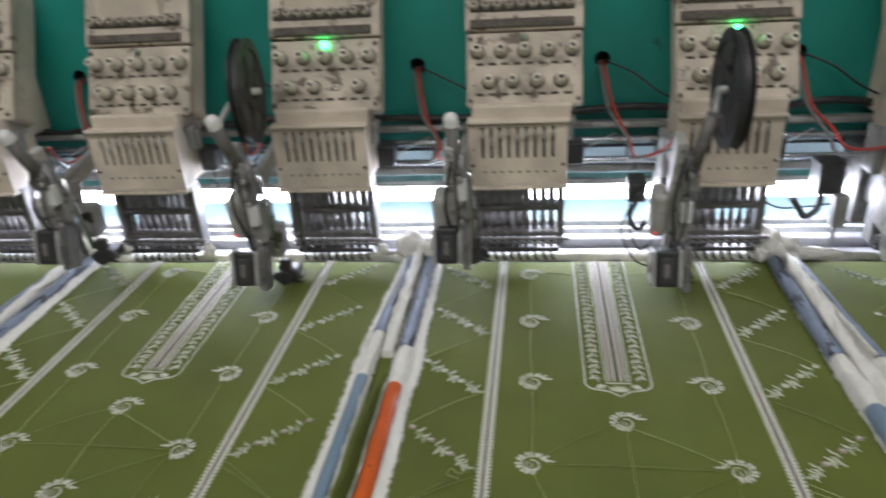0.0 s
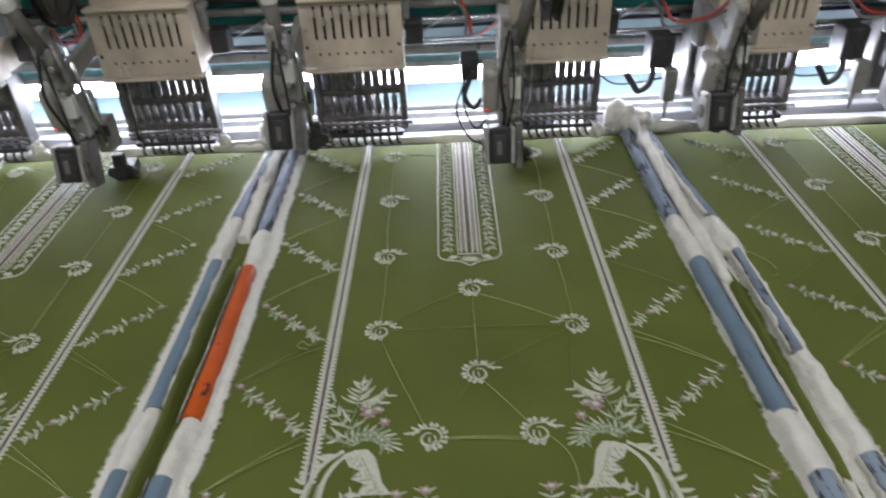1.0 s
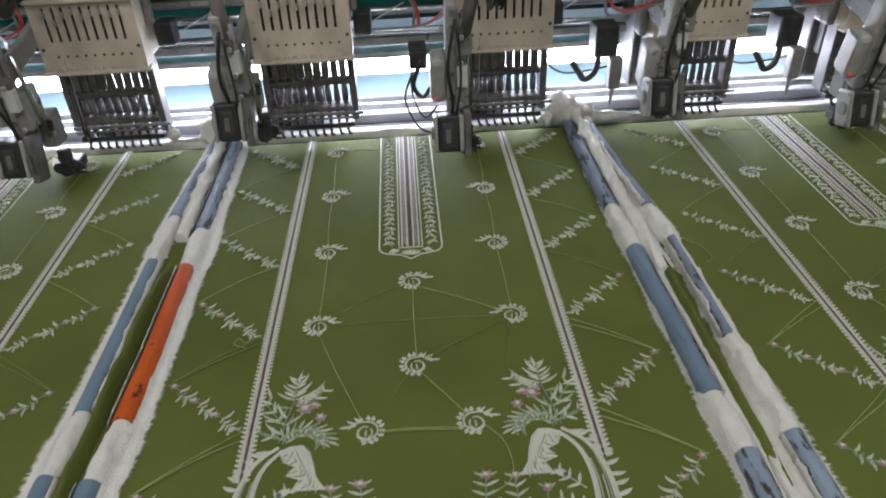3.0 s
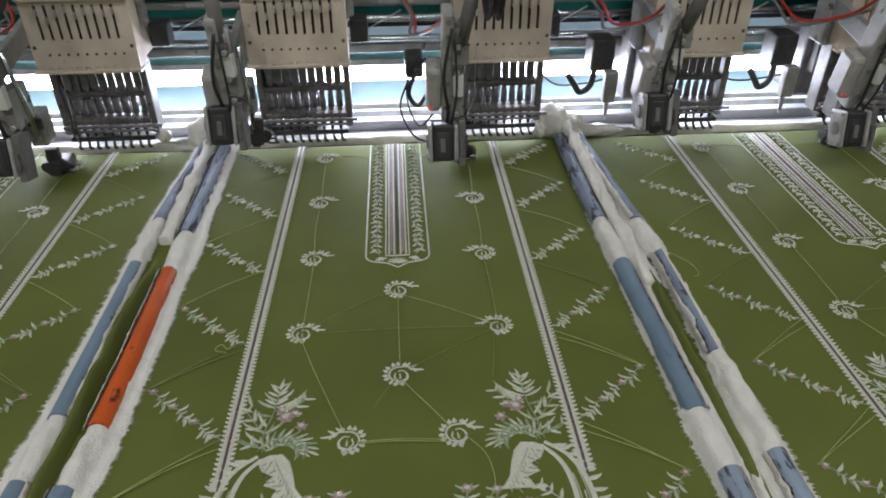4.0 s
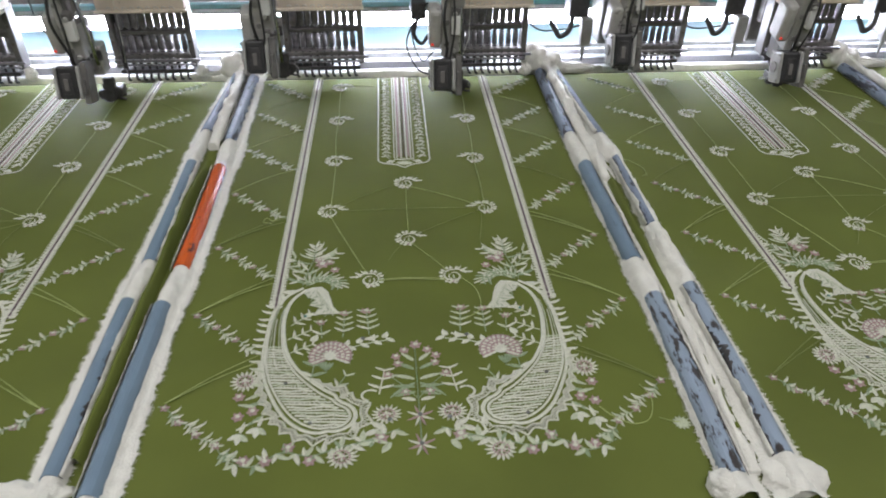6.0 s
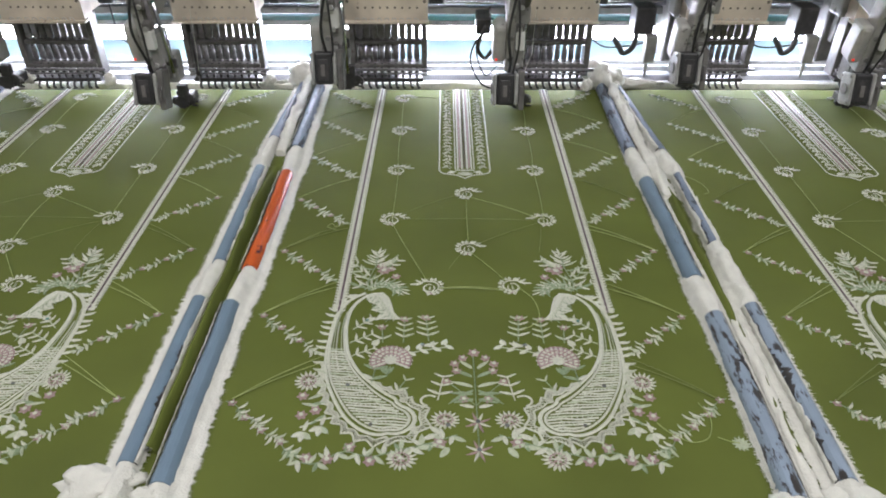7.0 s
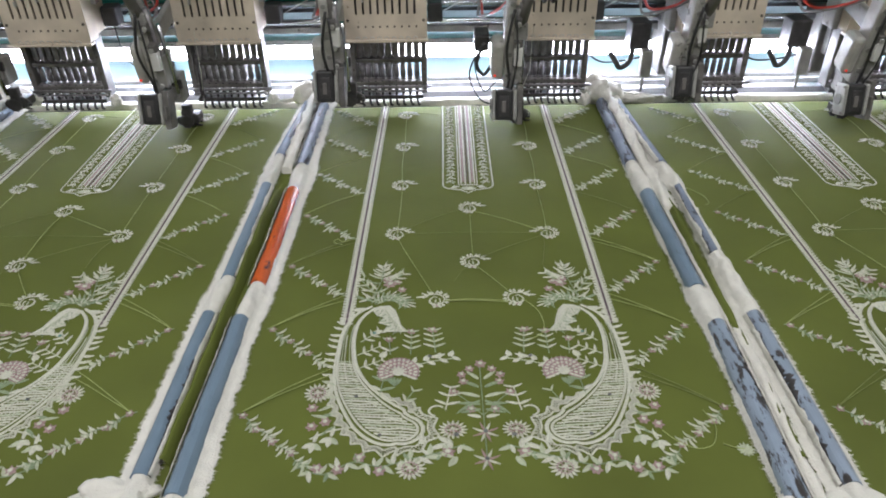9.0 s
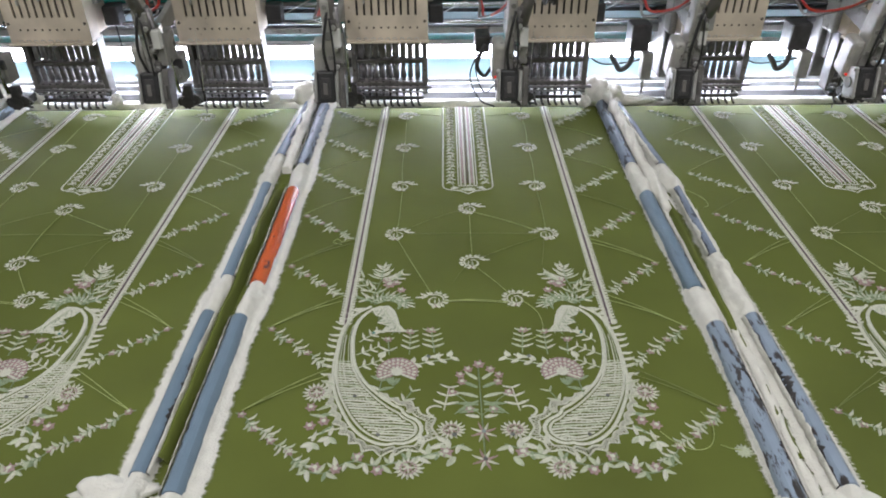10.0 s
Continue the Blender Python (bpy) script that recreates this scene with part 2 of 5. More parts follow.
CZ = 0.900                    # top of the cloth
PITCH = 0.349                 # from head to head
HEAD_UP = 0.008               # height of the heads over their lowest setting
HEAD3 = -0.163                # middle of the third head
PANEL = 0.695                 # from garment panel to garment panel


def head_x(k):
    return HEAD3 + PITCH * (k - 3)


# ---------------------------------------------------------------- hall and machine frame
ON_FRAME = []                 # things that travel with the cloth


def slab(name, x0, x1, y0, y1, z0, z1, mat, label, category, bev=0.0):
    bm = bmesh.new()
    box(bm, x0, x1, y0, y1, z0, z1, bev)
    return tagged(part(name, bm, mat), label, category, "", "structure")


slab("floor", -5, 5, -4, 4, -0.1, 0, FLOORMAT, "grey concrete floor of the workshop", "floor")
# ceiling and walls are unseen, added to close the hall and bounce light
slab("ceiling", -5, 5, -4, 4, 3.2, 3.3, HALLWALL, "unseen pale plaster ceiling added to bounce soft light", "ceiling")
slab("wall_north", -5, 5, 4, 4.1, 0, 3.2, HALLWALL, "unseen pale plaster wall added behind the machine to bounce light", "wall")
slab("wall_south", -5, 5, -4.1, -4, 0, 3.2, HALLWALL, "unseen pale plaster wall added round the workshop to bounce light", "wall")
slab("wall_west", -5.1, -5, -4, 4, 0, 3.2, HALLWALL, "unseen pale plaster wall added round the workshop to bounce light", "wall")
slab("wall_east", 5, 5.1, -4, 4, 0, 3.2, HALLWALL, "unseen pale plaster wall added round the workshop to bounce light", "wall")


def ceiling_lamp(x, y):
    lamp = empty("tube_lamp", "white fluorescent tube lamp under the ceiling", "lamp", "ceiling lamps")
    lamp.matrix_basis = pose(x, y, 3.12)
    bm = bmesh.new()
    box(bm, -0.65, 0.65, -0.06, 0.06, 0.03, 0.08, 0.008)
    part("housing", bm, WHITE_P, lamp)
    bm = bmesh.new()
    cyl(bm, (-0.6, 0, 0.01), (0.6, 0, 0.01), 0.014, seg=12)
    part("tube", bm, LAMPGLOW, lamp, "glowing glass tube")
    li = bpy.data.lights.new("tube_light", "AREA")
    li.shape, li.size, li.size_y, li.energy, li.color = "RECTANGLE", 1.3, 0.25, CEILING_WATTS, (1.0, 0.975, 0.965)
    ob = new("tube_light", li)
    ob.matrix_basis = pose(x, y, 3.08)


for lx, ly in ((-1.5, -0.75), (1.3, -0.75), (-0.2, -1.9)):
    ceiling_lamp(lx, ly)


def machine_beam():
    beam = empty("machine_beam", "teal enamelled machine beam with round cable holes", "beam", "", "structure")
    bm = bmesh.new()
    z0, z1, zc, r, y = 1.085, 1.75, 1.243, 0.0145, 0.58
    n = 20
    for k in range(-3, 10):
        xc = head_x(k) + PITCH / 2 - 0.018
        xa, xb = xc - PITCH / 2, xc + PITCH / 2
        inner, back, outer = [], [], []
        for i in range(n):
            a = 2 * math.pi * (i + 0.5) / n
            c, s = math.cos(a), math.sin(a)
            inner.append(bm.verts.new((xc + r * c, y, zc + r * s)))
            back.append(bm.verts.new((xc + r * c, y + 0.05, zc + r * s)))
            f = 0.06 / max(abs(c), abs(s))
            outer.append(bm.verts.new((xc + f * c, y, zc + f * s)))
        for i in range(n):
            j = (i + 1) % n
            bm.faces.new((inner[i], outer[i], outer[j], inner[j]))
            # hole walls and backs are black: the shade inside put into colour
            bm.faces.new((inner[j], back[j], back[i], inner[i])).material_index = 1
        bm.faces.new(back).material_index = 1
        # corners of the ring's outline, then the flat sheet round it
        for sx in (-1, 1):
            for sz in (-1, 1):
                q = bm.verts.new((xc + sx * 0.06, y, zc + sz * 0.06))
                near = sorted(outer, key=lambda v: (v.co - q.co).length)[:2]
                bm.faces.new((q, near[0], near[1]))
        for a, b, c, d in ((xa, xc - 0.06, z0, z1), (xc + 0.06, xb, z0, z1), (xc - 0.06, xc + 0.06, z0, zc - 0.06), (xc - 0.06, xc + 0.06, zc + 0.06, z1)):
            vs = [bm.verts.new(p) for p in ((a, y, c), (b, y, c), (b, y, d), (a, y, d))]
            bm.faces.new(vs)
    bmesh.ops.recalc_face_normals(bm, faces=bm.faces)
    part("front_sheet", bm, [TEAL, RUBBER], beam)
    bm = bmesh.new()
    box(bm, -2.2, 2.2, 0.64, 0.86, 1.085, 1.75, 0.01)
    part("beam_body", bm, TEAL, beam)
    bm = bmesh.new()
    box(bm, -2.2, 2.2, 0.582, 0.64, 1.070, 1.085, 0.003)
    part("lower_lip", bm, BLACK, beam)
    for sx in (-2.1, 2.1):
        bm = bmesh.new()
        box(bm, sx - 0.12, sx + 0.12, 0.62, 0.9, 0.0, 1.09, 0.01)
        part("leg", bm, TEAL, beam)
    return beam


machine_beam()


def long_bar(name, y0, y1, z0, z1, mat, label, bev=0.003, cat="rail"):
    bm = bmesh.new()
    box(bm, -2.1, 2.1, y0, y1, z0, z1, bev)
    return tagged(part(name, bm, mat), label, cat, "rails of the machine", "structure")


def long_shaft(name, y, z, r, mat, label):
    bm = bmesh.new()
    cyl(bm, (-2.1, y, z), (2.1, y, z), r, seg=16)
    return tagged(part(name, bm, mat), label, "shaft", "shafts of the machine", "structure")


long_shaft("drive_shaft", 0.545, 1.098, 0.008, CHROME, "ground steel drive shaft along the machine")
long_shaft("guide_shaft", 0.525, 1.065, 0.006, CHROME, "thin steel guide shaft along the machine")
long_bar("slide_rail", 0.535, 0.565, 1.035, 1.052, GREY, "dark grey slide rail under the beam")
long_bar("upper_rail", 0.55, 0.575, 1.118, 1.130, GREY, "grey angle rail along the beam")
# LED lamp: dark carrier with a glowing strip
lamp = empty("led_strip_lamp", "cool white LED strip lamp glowing behind the needle heads", "lamp")
bm = bmesh.new()
box(bm, -2.1, 2.1, 0.566, 0.60, 0.9985, 1.012, 0.002)
part("carrier", bm, GREY, lamp, "grey steel lamp carrier")
bm = bmesh.new()
box(bm, -2.1, 2.1, 0.576, 0.592, 0.964, 0.998, 0.004)
part("diffuser", bm, LED, lamp, "glowing white diffuser strip")
# table behind the needle plates
slab("machine_table", -2.1, 2.1, 0.605, 1.5, 0.835, 0.862, TEALBED, "worn pale teal machine table lit by the LED strip", "table", 0.003)
slab("lower_table", -2.1, 2.1, -0.60, 0.605, 0.800, 0.830, TEALBED, "teal machine table under the stretched cloth", "table", 0.003)
slab("back_panel", -2.1, 2.1, 1.5, 1.53, 0.835, 1.3, HALLWALL, "pale sheet behind the machine table", "panel")
ON_FRAME.append(long_bar("frame_bar", 0.470, 0.496, 0.872, 0.896, BARPAINT, "white painted frame bar behind the cloth edge"))
long_bar("inner_frame_bar", 0.520, 0.545, 0.866, 0.901, BARPAINT, "white painted frame bar over the machine table")
long_bar("thin_frame_bar", 0.556, 0.566, 0.874, 0.909, ALU, "thin aluminium frame bar")
# no rail here: a black strip puts the shaded gap between bars into colour
long_bar("dark_slot_rail", 0.5015, 0.514, 0.868, 0.884, BLACK, "black strip for the shaded gap between the frame bars")
# a grey strip drawn for the thin dark line before the table
long_bar("rear_rail", 0.596, 0.602, 0.866, 0.908, GREY, "grey strip for the thin line at the table edge")
# narrow black strip along the rear edge of the cloth
ON_FRAME.append(long_bar("dark_frame_strip", 0.440, 0.466, 0.866, 0.884, BLACK, "dark strip at the cloth edge"))
ON_FRAME.append(long_bar("front_frame_bar", -0.74, -0.70, 0.862, 0.892, GREY, "grey steel frame bar at the front of the cloth"))
for lx in (-1.9, 1.9):
    slab("table_leg", lx - 0.05, lx + 0.05, -0.55, -0.45, 0, 0.80, TEALBED, "teal steel leg of the machine table", "leg", 0.004)
    slab("rear_table_leg", lx - 0.05, lx + 0.05, 1.3, 1.4, 0, 0.835, TEALBED, "teal steel leg of the machine table", "leg", 0.004)
    slab("frame_support", lx - 0.03, lx + 0.03, -0.75, -0.60, 0.81, 0.862, GREY, "grey steel bracket under the front frame bar", "bracket", 0.003)
    slab("frame_carriage", lx - 0.03, lx + 0.03, 0.43, 0.58, 0.828, 0.870, GREY, "grey steel carriage under the frame bars", "bracket", 0.003)


# ---------------------------------------------------------------- cloth
def cloth_height(x, y):
    w = 0.0009 * noise.noise((x * 3.2, y * 2.6, 1.3)) + 0.0004 * noise.noise((x * 11, y * 9, 4.1))
    roll = max(0.0, (y - 0.425) / 0.02)
    return CZ + w - 0.012 * min(roll, 1.2) ** 2


bm = bmesh.new()
NX, NY = 200, 110
grid = []
for j in range(NY + 1):
    y = -0.675 + (0.447 + 0.675) * j / NY
    grid.append([bm.verts.new((x, y, cloth_height(x, y))) for x in (-1.6 + 3.2 * i / NX for i in range(NX + 1))])
for j in range(NY):
    for i in range(NX):
        bm.faces.new((grid[j][i], grid[j][i + 1], grid[j + 1][i + 1], grid[j + 1][i])).smooth = True
cloth = tagged(part("embroidered_cloth", bm, OLIVE), "olive green cotton cloth stretched flat with white floral embroidery", "cloth")
E0 = CZ + 0.0012              # embroidery lies this high
TURN = pose(-0.0066, 0.0211, 0, 0, 0, -0.664)   # the cloth is clamped a little askew


# ---------------------------------------------------------------- stitched shapes
def leaf(bm, x, y, ang, ln, w, mi=0, bend=0.0):
    """A satin-stitched leaf from (x, y) outwards; ang in degrees, 90 points away from the viewer."""
    a = radians(ang)
    mid, lo, hi = [], [], []
    for i in range(5):
        t = i / 4
        b = a + radians(bend) * t
        px, py = x + ln * t * math.cos((a + b) / 2), y + ln * t * math.sin((a + b) / 2)
        h = w * 0.5 * (math.sin(math.pi * min(1, 0.12 + 0.88 * t)) ** 0.8 if t < 1 else 0.06)
        nx, ny = -math.sin(b), math.cos(b)
        lo.append(bm.verts.new((px - nx * h, py - ny * h, E0 - 0.0006)))
        hi.append(bm.verts.new((px + nx * h, py + ny * h, E0 - 0.0006)))
        mid.append(bm.verts.new((px, py, E0 + 0.0009)))
    for i in range(4):
        for a_, b_ in ((lo, mid), (mid, hi)):
            bm.faces.new((a_[i], a_[i + 1], b_[i + 1], b_[i])).material_index = mi


def band(bm, pts, w, mi=0, lift=0.0, taper=False):
    """A raised line of stitching along points."""
    n = len(pts)
    rows = []
    for i in range(n):
        p = np.array(pts[i][:2], float)
        d = np.array(pts[min(i + 1, n - 1)][:2], float) - np.array(pts[max(i - 1, 0)][:2], float)
        d = d / (np.linalg.norm(d) + 1e-9)
        nx, ny = -d[1], d[0]
        h = w * 0.5 * ((1 - 0.8 * i / (n - 1)) if taper else 1)
        rows.append((bm.verts.new((p[0] - nx * h, p[1] - ny * h, E0 - 0.0006 + lift)), bm.verts.new((p[0], p[1], E0 + 0.0006 + lift)),
                     bm.verts.new((p[0] + nx * h, p[1] + ny * h, E0 - 0.0006 + lift))))
    for i in range(n - 1):
        for k in range(2):
            bm.faces.new((rows[i][k], rows[i + 1][k], rows[i + 1][k + 1], rows[i][k + 1])).material_index = mi


def patch(bm, pts, mi=0, lift=-0.0003):
    """A filled stitched area."""
    vs = [bm.verts.new((p[0], p[1], E0 + lift)) for p in pts]
    f = bm.faces.new(vs)
    f.material_index = mi
    f.normal_update()
    if f.normal.z < 0:
        f.normal_flip()


def arc(x, y, r, a0, a1, n=12, sx=1.0, sy=1.0):
    return [(x + sx * r * math.cos(radians(a0 + (a1 - a0) * i / n)), y + sy * r * math.sin(radians(a0 + (a1 - a0) * i / n))) for i in range(n + 1)]


def blossom(bm, x, y, r, petals=6, mi=3, core=0):
    for i in range(petals):
        leaf(bm, x + 0.15 * r * math.cos(2 * math.pi * i / petals), y + 0.15 * r * math.sin(2 * math.pi * i / petals), 360 * i / petals + 17, r * 0.95, r * 0.75, mi)
    patch(bm, arc(x, y, r * 0.42, 0, 330, 7), core, 0.0012)


def rosette(bm, x, y, r, rays=16):
    """A round flower with looped petals and a pink heart."""
    for i in range(rays):
        a = 360 * i / rays
        leaf(bm, x + 0.45 * r * math.cos(radians(a)), y + 0.45 * r * math.sin(radians(a)), a, r * 0.62, r * 0.24, 0)
    band(bm, arc(x, y, r * 0.55, 0, 360, 18), r * 0.14, 3, 0.0004)
    for i in range(8):
        a = 45 * i + 10
        leaf(bm, x, y, a, r * 0.45, r * 0.2, 3 if i % 2 else 0)
    patch(bm, arc(x, y, r * 0.18, 0, 315, 7), 0, 0.0014)


THREADS = [WHITE_T, SAGE_T, MINT_T, PINK_T, DARK_T, SEQUIN]


def sprig(bm, x, y, ang, ln, n, lw, mi=0, stem=2, flower=True, side=38):
    """A stem with paired leaves and a small blossom at its end."""
    a = radians(ang)
    ex, ey = x + ln * math.cos(a), y + ln * math.sin(a)
    band(bm, [(x, y), ((x + ex) / 2, (y + ey) / 2), (ex, ey)], 0.0016, stem)
    for i in range(n):
        t = 0.25 + 0.7 * i / max(1, n - 1)
        px, py = x + ln * t * math.cos(a), y + ln * t * math.sin(a)
        s = lw * (1.1 - 0.35 * t)
        leaf(bm, px, py, ang + side, s, s * 0.30, mi if i % 2 else 0, 16)
        leaf(bm, px, py, ang - side, s, s * 0.30, mi, -16)
    if flower:
        blossom(bm, ex, ey, lw * 0.42)


def swirl_flower():
    """A coiled flower: drops round an open ring, a comma inside, a leafed tail and a pink base."""
    bm = bmesh.new()
    band(bm, arc(0, 0, 0.0118, 84, 282, 18), 0.0024, 0)
    for i in range(10):
        a = 70 + 23 * i
        leaf(bm, 0.0136 * math.cos(radians(a)), 0.0136 * math.sin(radians(a)), a + (10 if i % 2 else -10), 0.0066, 0.0054, 0)
    # leafed tail
    band(bm, spline([(0.0012, 0.0118), (0.0080, 0.0118), (0.0150, 0.0090), (0.0205, 0.0050)], 4), 0.0022, 0)
    for x, y, a, ln in ((0.0070, 0.0122, 42, 0.0085), (0.0130, 0.0102, 26, 0.0090), (0.0190, 0.0062, -8, 0.0095), (0.0110, 0.0100, -48, 0.0070), (0.0165, 0.0078, -62, 0.0065)):
        leaf(bm, x, y, a, ln, 0.0036, 0)
    # coiled heart
    band(bm, spline([(0.0010, -0.0125), (0.0078, -0.0085), (0.0090, -0.0010), (0.0042, 0.0050), (-0.0020, 0.0042)], 5), 0.0044, 0, 0, True)
    band(bm, spline([(-0.0015, -0.0105), (-0.0058, -0.0050), (-0.0045, 0.0015)], 4), 0.0020, 0)
    leaf(bm, 0.0008, -0.0090, 84, 0.0100, 0.0030, 1, 20)
    for a in (205, 240, 270, 300, 335):
        leaf(bm, 0.001, -0.0125, a, 0.0060, 0.0034, 3 if a in (240, 300) else 0)
    return part("swirl_tmp", bm, THREADS)


def mirror_mesh(me, name):
    bm2 = bmesh.new()
    bm2.from_mesh(me)
    for v in bm2.verts:
        v.co.x = -v.co.x
    bmesh.ops.reverse_faces(bm2, faces=bm2.faces)
    out = bpy.data.meshes.new(name)
    bm2.to_mesh(out)
    bm2.free()
    for m in me.materials:
        out.materials.append(m)
    return out


def take(ob, name):
    """The mesh of a first object, which goes."""
    me = ob.data
    me.name = name
    bpy.data.objects.remove(ob)
    return me


def stripe_mesh(top_x, low_x):
    bm = bmesh.new()
    y0, y1 = -0.365, 0.408
    xat = lambda y: low_x + (top_x - low_x) * (y + 0.36) / 0.76
    ys = [y0 + (y1 - y0) * i / 40 for i in range(41)]
    band(bm, [(xat(y), y) for y in ys], 0.0030, 4, 0.0004)
    for s in (-1, 1):
        band(bm, [(xat(y) + s * 0.0036, y) for y in ys], 0.0042, 0)
    n = 126
    for i in range(n):
        y = y0 + (y1 - y0) * (i + 0.5) / n
        for s in (-1, 1):
            leaf(bm, xat(y) + s * 0.0048, y, 90 - s * 80, 0.0046, 0.0042, 0)
    return bm


def vine(bm, tx, ty, sx, sy, pink=0.6):
    """A leafy vine from its tip to the stripe."""
    L = math.hypot(sx - tx, sy - ty)
    ang = math.degrees(math.atan2(sy - ty, sx - tx))
    nx, ny = -(sy - ty) / L, (sx - tx) / L
    wob = lambda t: 0.0026 * math.sin(t * L * 165 + tx * 90)
    at = lambda t: (tx + (sx - tx) * t + nx * wob(t), ty + (sy - ty) * t + ny * wob(t))
    band(bm, [at(i / 14) for i in range(15)], 0.0012, 2)
    jit = lambda k, s: noise.noise((tx * 31 + k * 1.7, ty * 31 + s * 2.3, 4.4))
    n = 3 if L < 0.13 else 4
    for k in range(n):
        t0 = 0.12 + 0.88 * k / n
        for dt, da, ln in ((0.03, 58, 0.0115), (0.075, -50, 0.0120), (0.115, 44, 0.0130), (0.155, -36, 0.0115), (0.185, 12, 0.0100)):
            t = t0 + dt * 3 / n + 0.02 * jit(k, da)
            px, py = at(t)
            leaf(bm, px, py, ang + da + 14 * jit(k + 3, da), 1.06 * ln * (1 + 0.4 * jit(k, da + 7)), 0.0038, 1 if (k + (da > 0)) % 3 == 0 else 0, 46 if da > 0 else -42)
            leaf(bm, px, py, ang - da * 0.9 + 20 * jit(k, da + 2), ln * 0.55, 0.0028, (2, 1, 0)[k % 3], -30 if da > 0 else 30)
        t = t0 - 0.06
        blossom(bm, *at(t), 0.0052, 5, 3 if pink > 0.2 else 0, 0)


def placket_mesh():
    """The front placket: outline, three bars and two columns of scrolls, pointed below."""
    bm = bmesh.new()
    w = 0.0455
    top = 0.408
    outline = [(-w, top), (-w, 0.30), (-w, 0.15), (-w, 0.035)] + arc(-w + 0.016, 0.032, 0.016, 180, 262, 6) + [(-0.014, 0.012), (-0.006, 0.006), (0, 0.001)]
    outline += [(-x, y) for x, y in outline[-2::-1]]
    band(bm, outline, 0.0028, 0)
    for x, w_, mi in ((0.0170, 0.0022, 0), (0.0122, 0.0028, 0), (0.0084, 0.0032, 3), (0.0046, 0.0032, 0), (0.0015, 0.0014, 4)):
        for q in (-1, 1):
            band(bm, [(q * x, top), (q * x, 0.2), (q * x, 0.034 if mi == 0 else 0.040)], w_, mi)
    band(bm, [(-0.018, 0.031), (0, 0.031), (0.018, 0.031)], 0.0026, 0)
    for s in (-1, 1):
        wav = [(s * (0.0310 + 0.0058 * math.sin(y * 150.0)), y) for y in (0.034 + 0.0035 * i for i in range(107))]
        band(bm, wav, 0.0017, 0)
        for i in range(27):
            y = 0.040 + 0.0136 * i
            t = 1 if i % 2 else -1
            for a, ln, dx, mi in ((62, 0.0105, -0.007, 0), (118, 0.0095, 0.006, 0), (28, 0.0085, -0.009, 0), (150, 0.0080, 0.008, 1), (90, 0.0090, 0.001 * t, 0)):
                aa = a if s * t > 0 else 180 - a
                leaf(bm, s * 0.0310 + t * s * dx, y, aa, ln, 0.0026, mi, 22 * t)
        for a in (200, 235, 270, 300):
            leaf(bm, s * 0.026, 0.027, a if s > 0 else 540 - a, 0.011, 0.004, 0)
    for a in range(20, 180, 20):
        leaf(bm, 0, 0.012, a, 0.015, 0.0042, 0 if a % 40 else 1)
    return bm


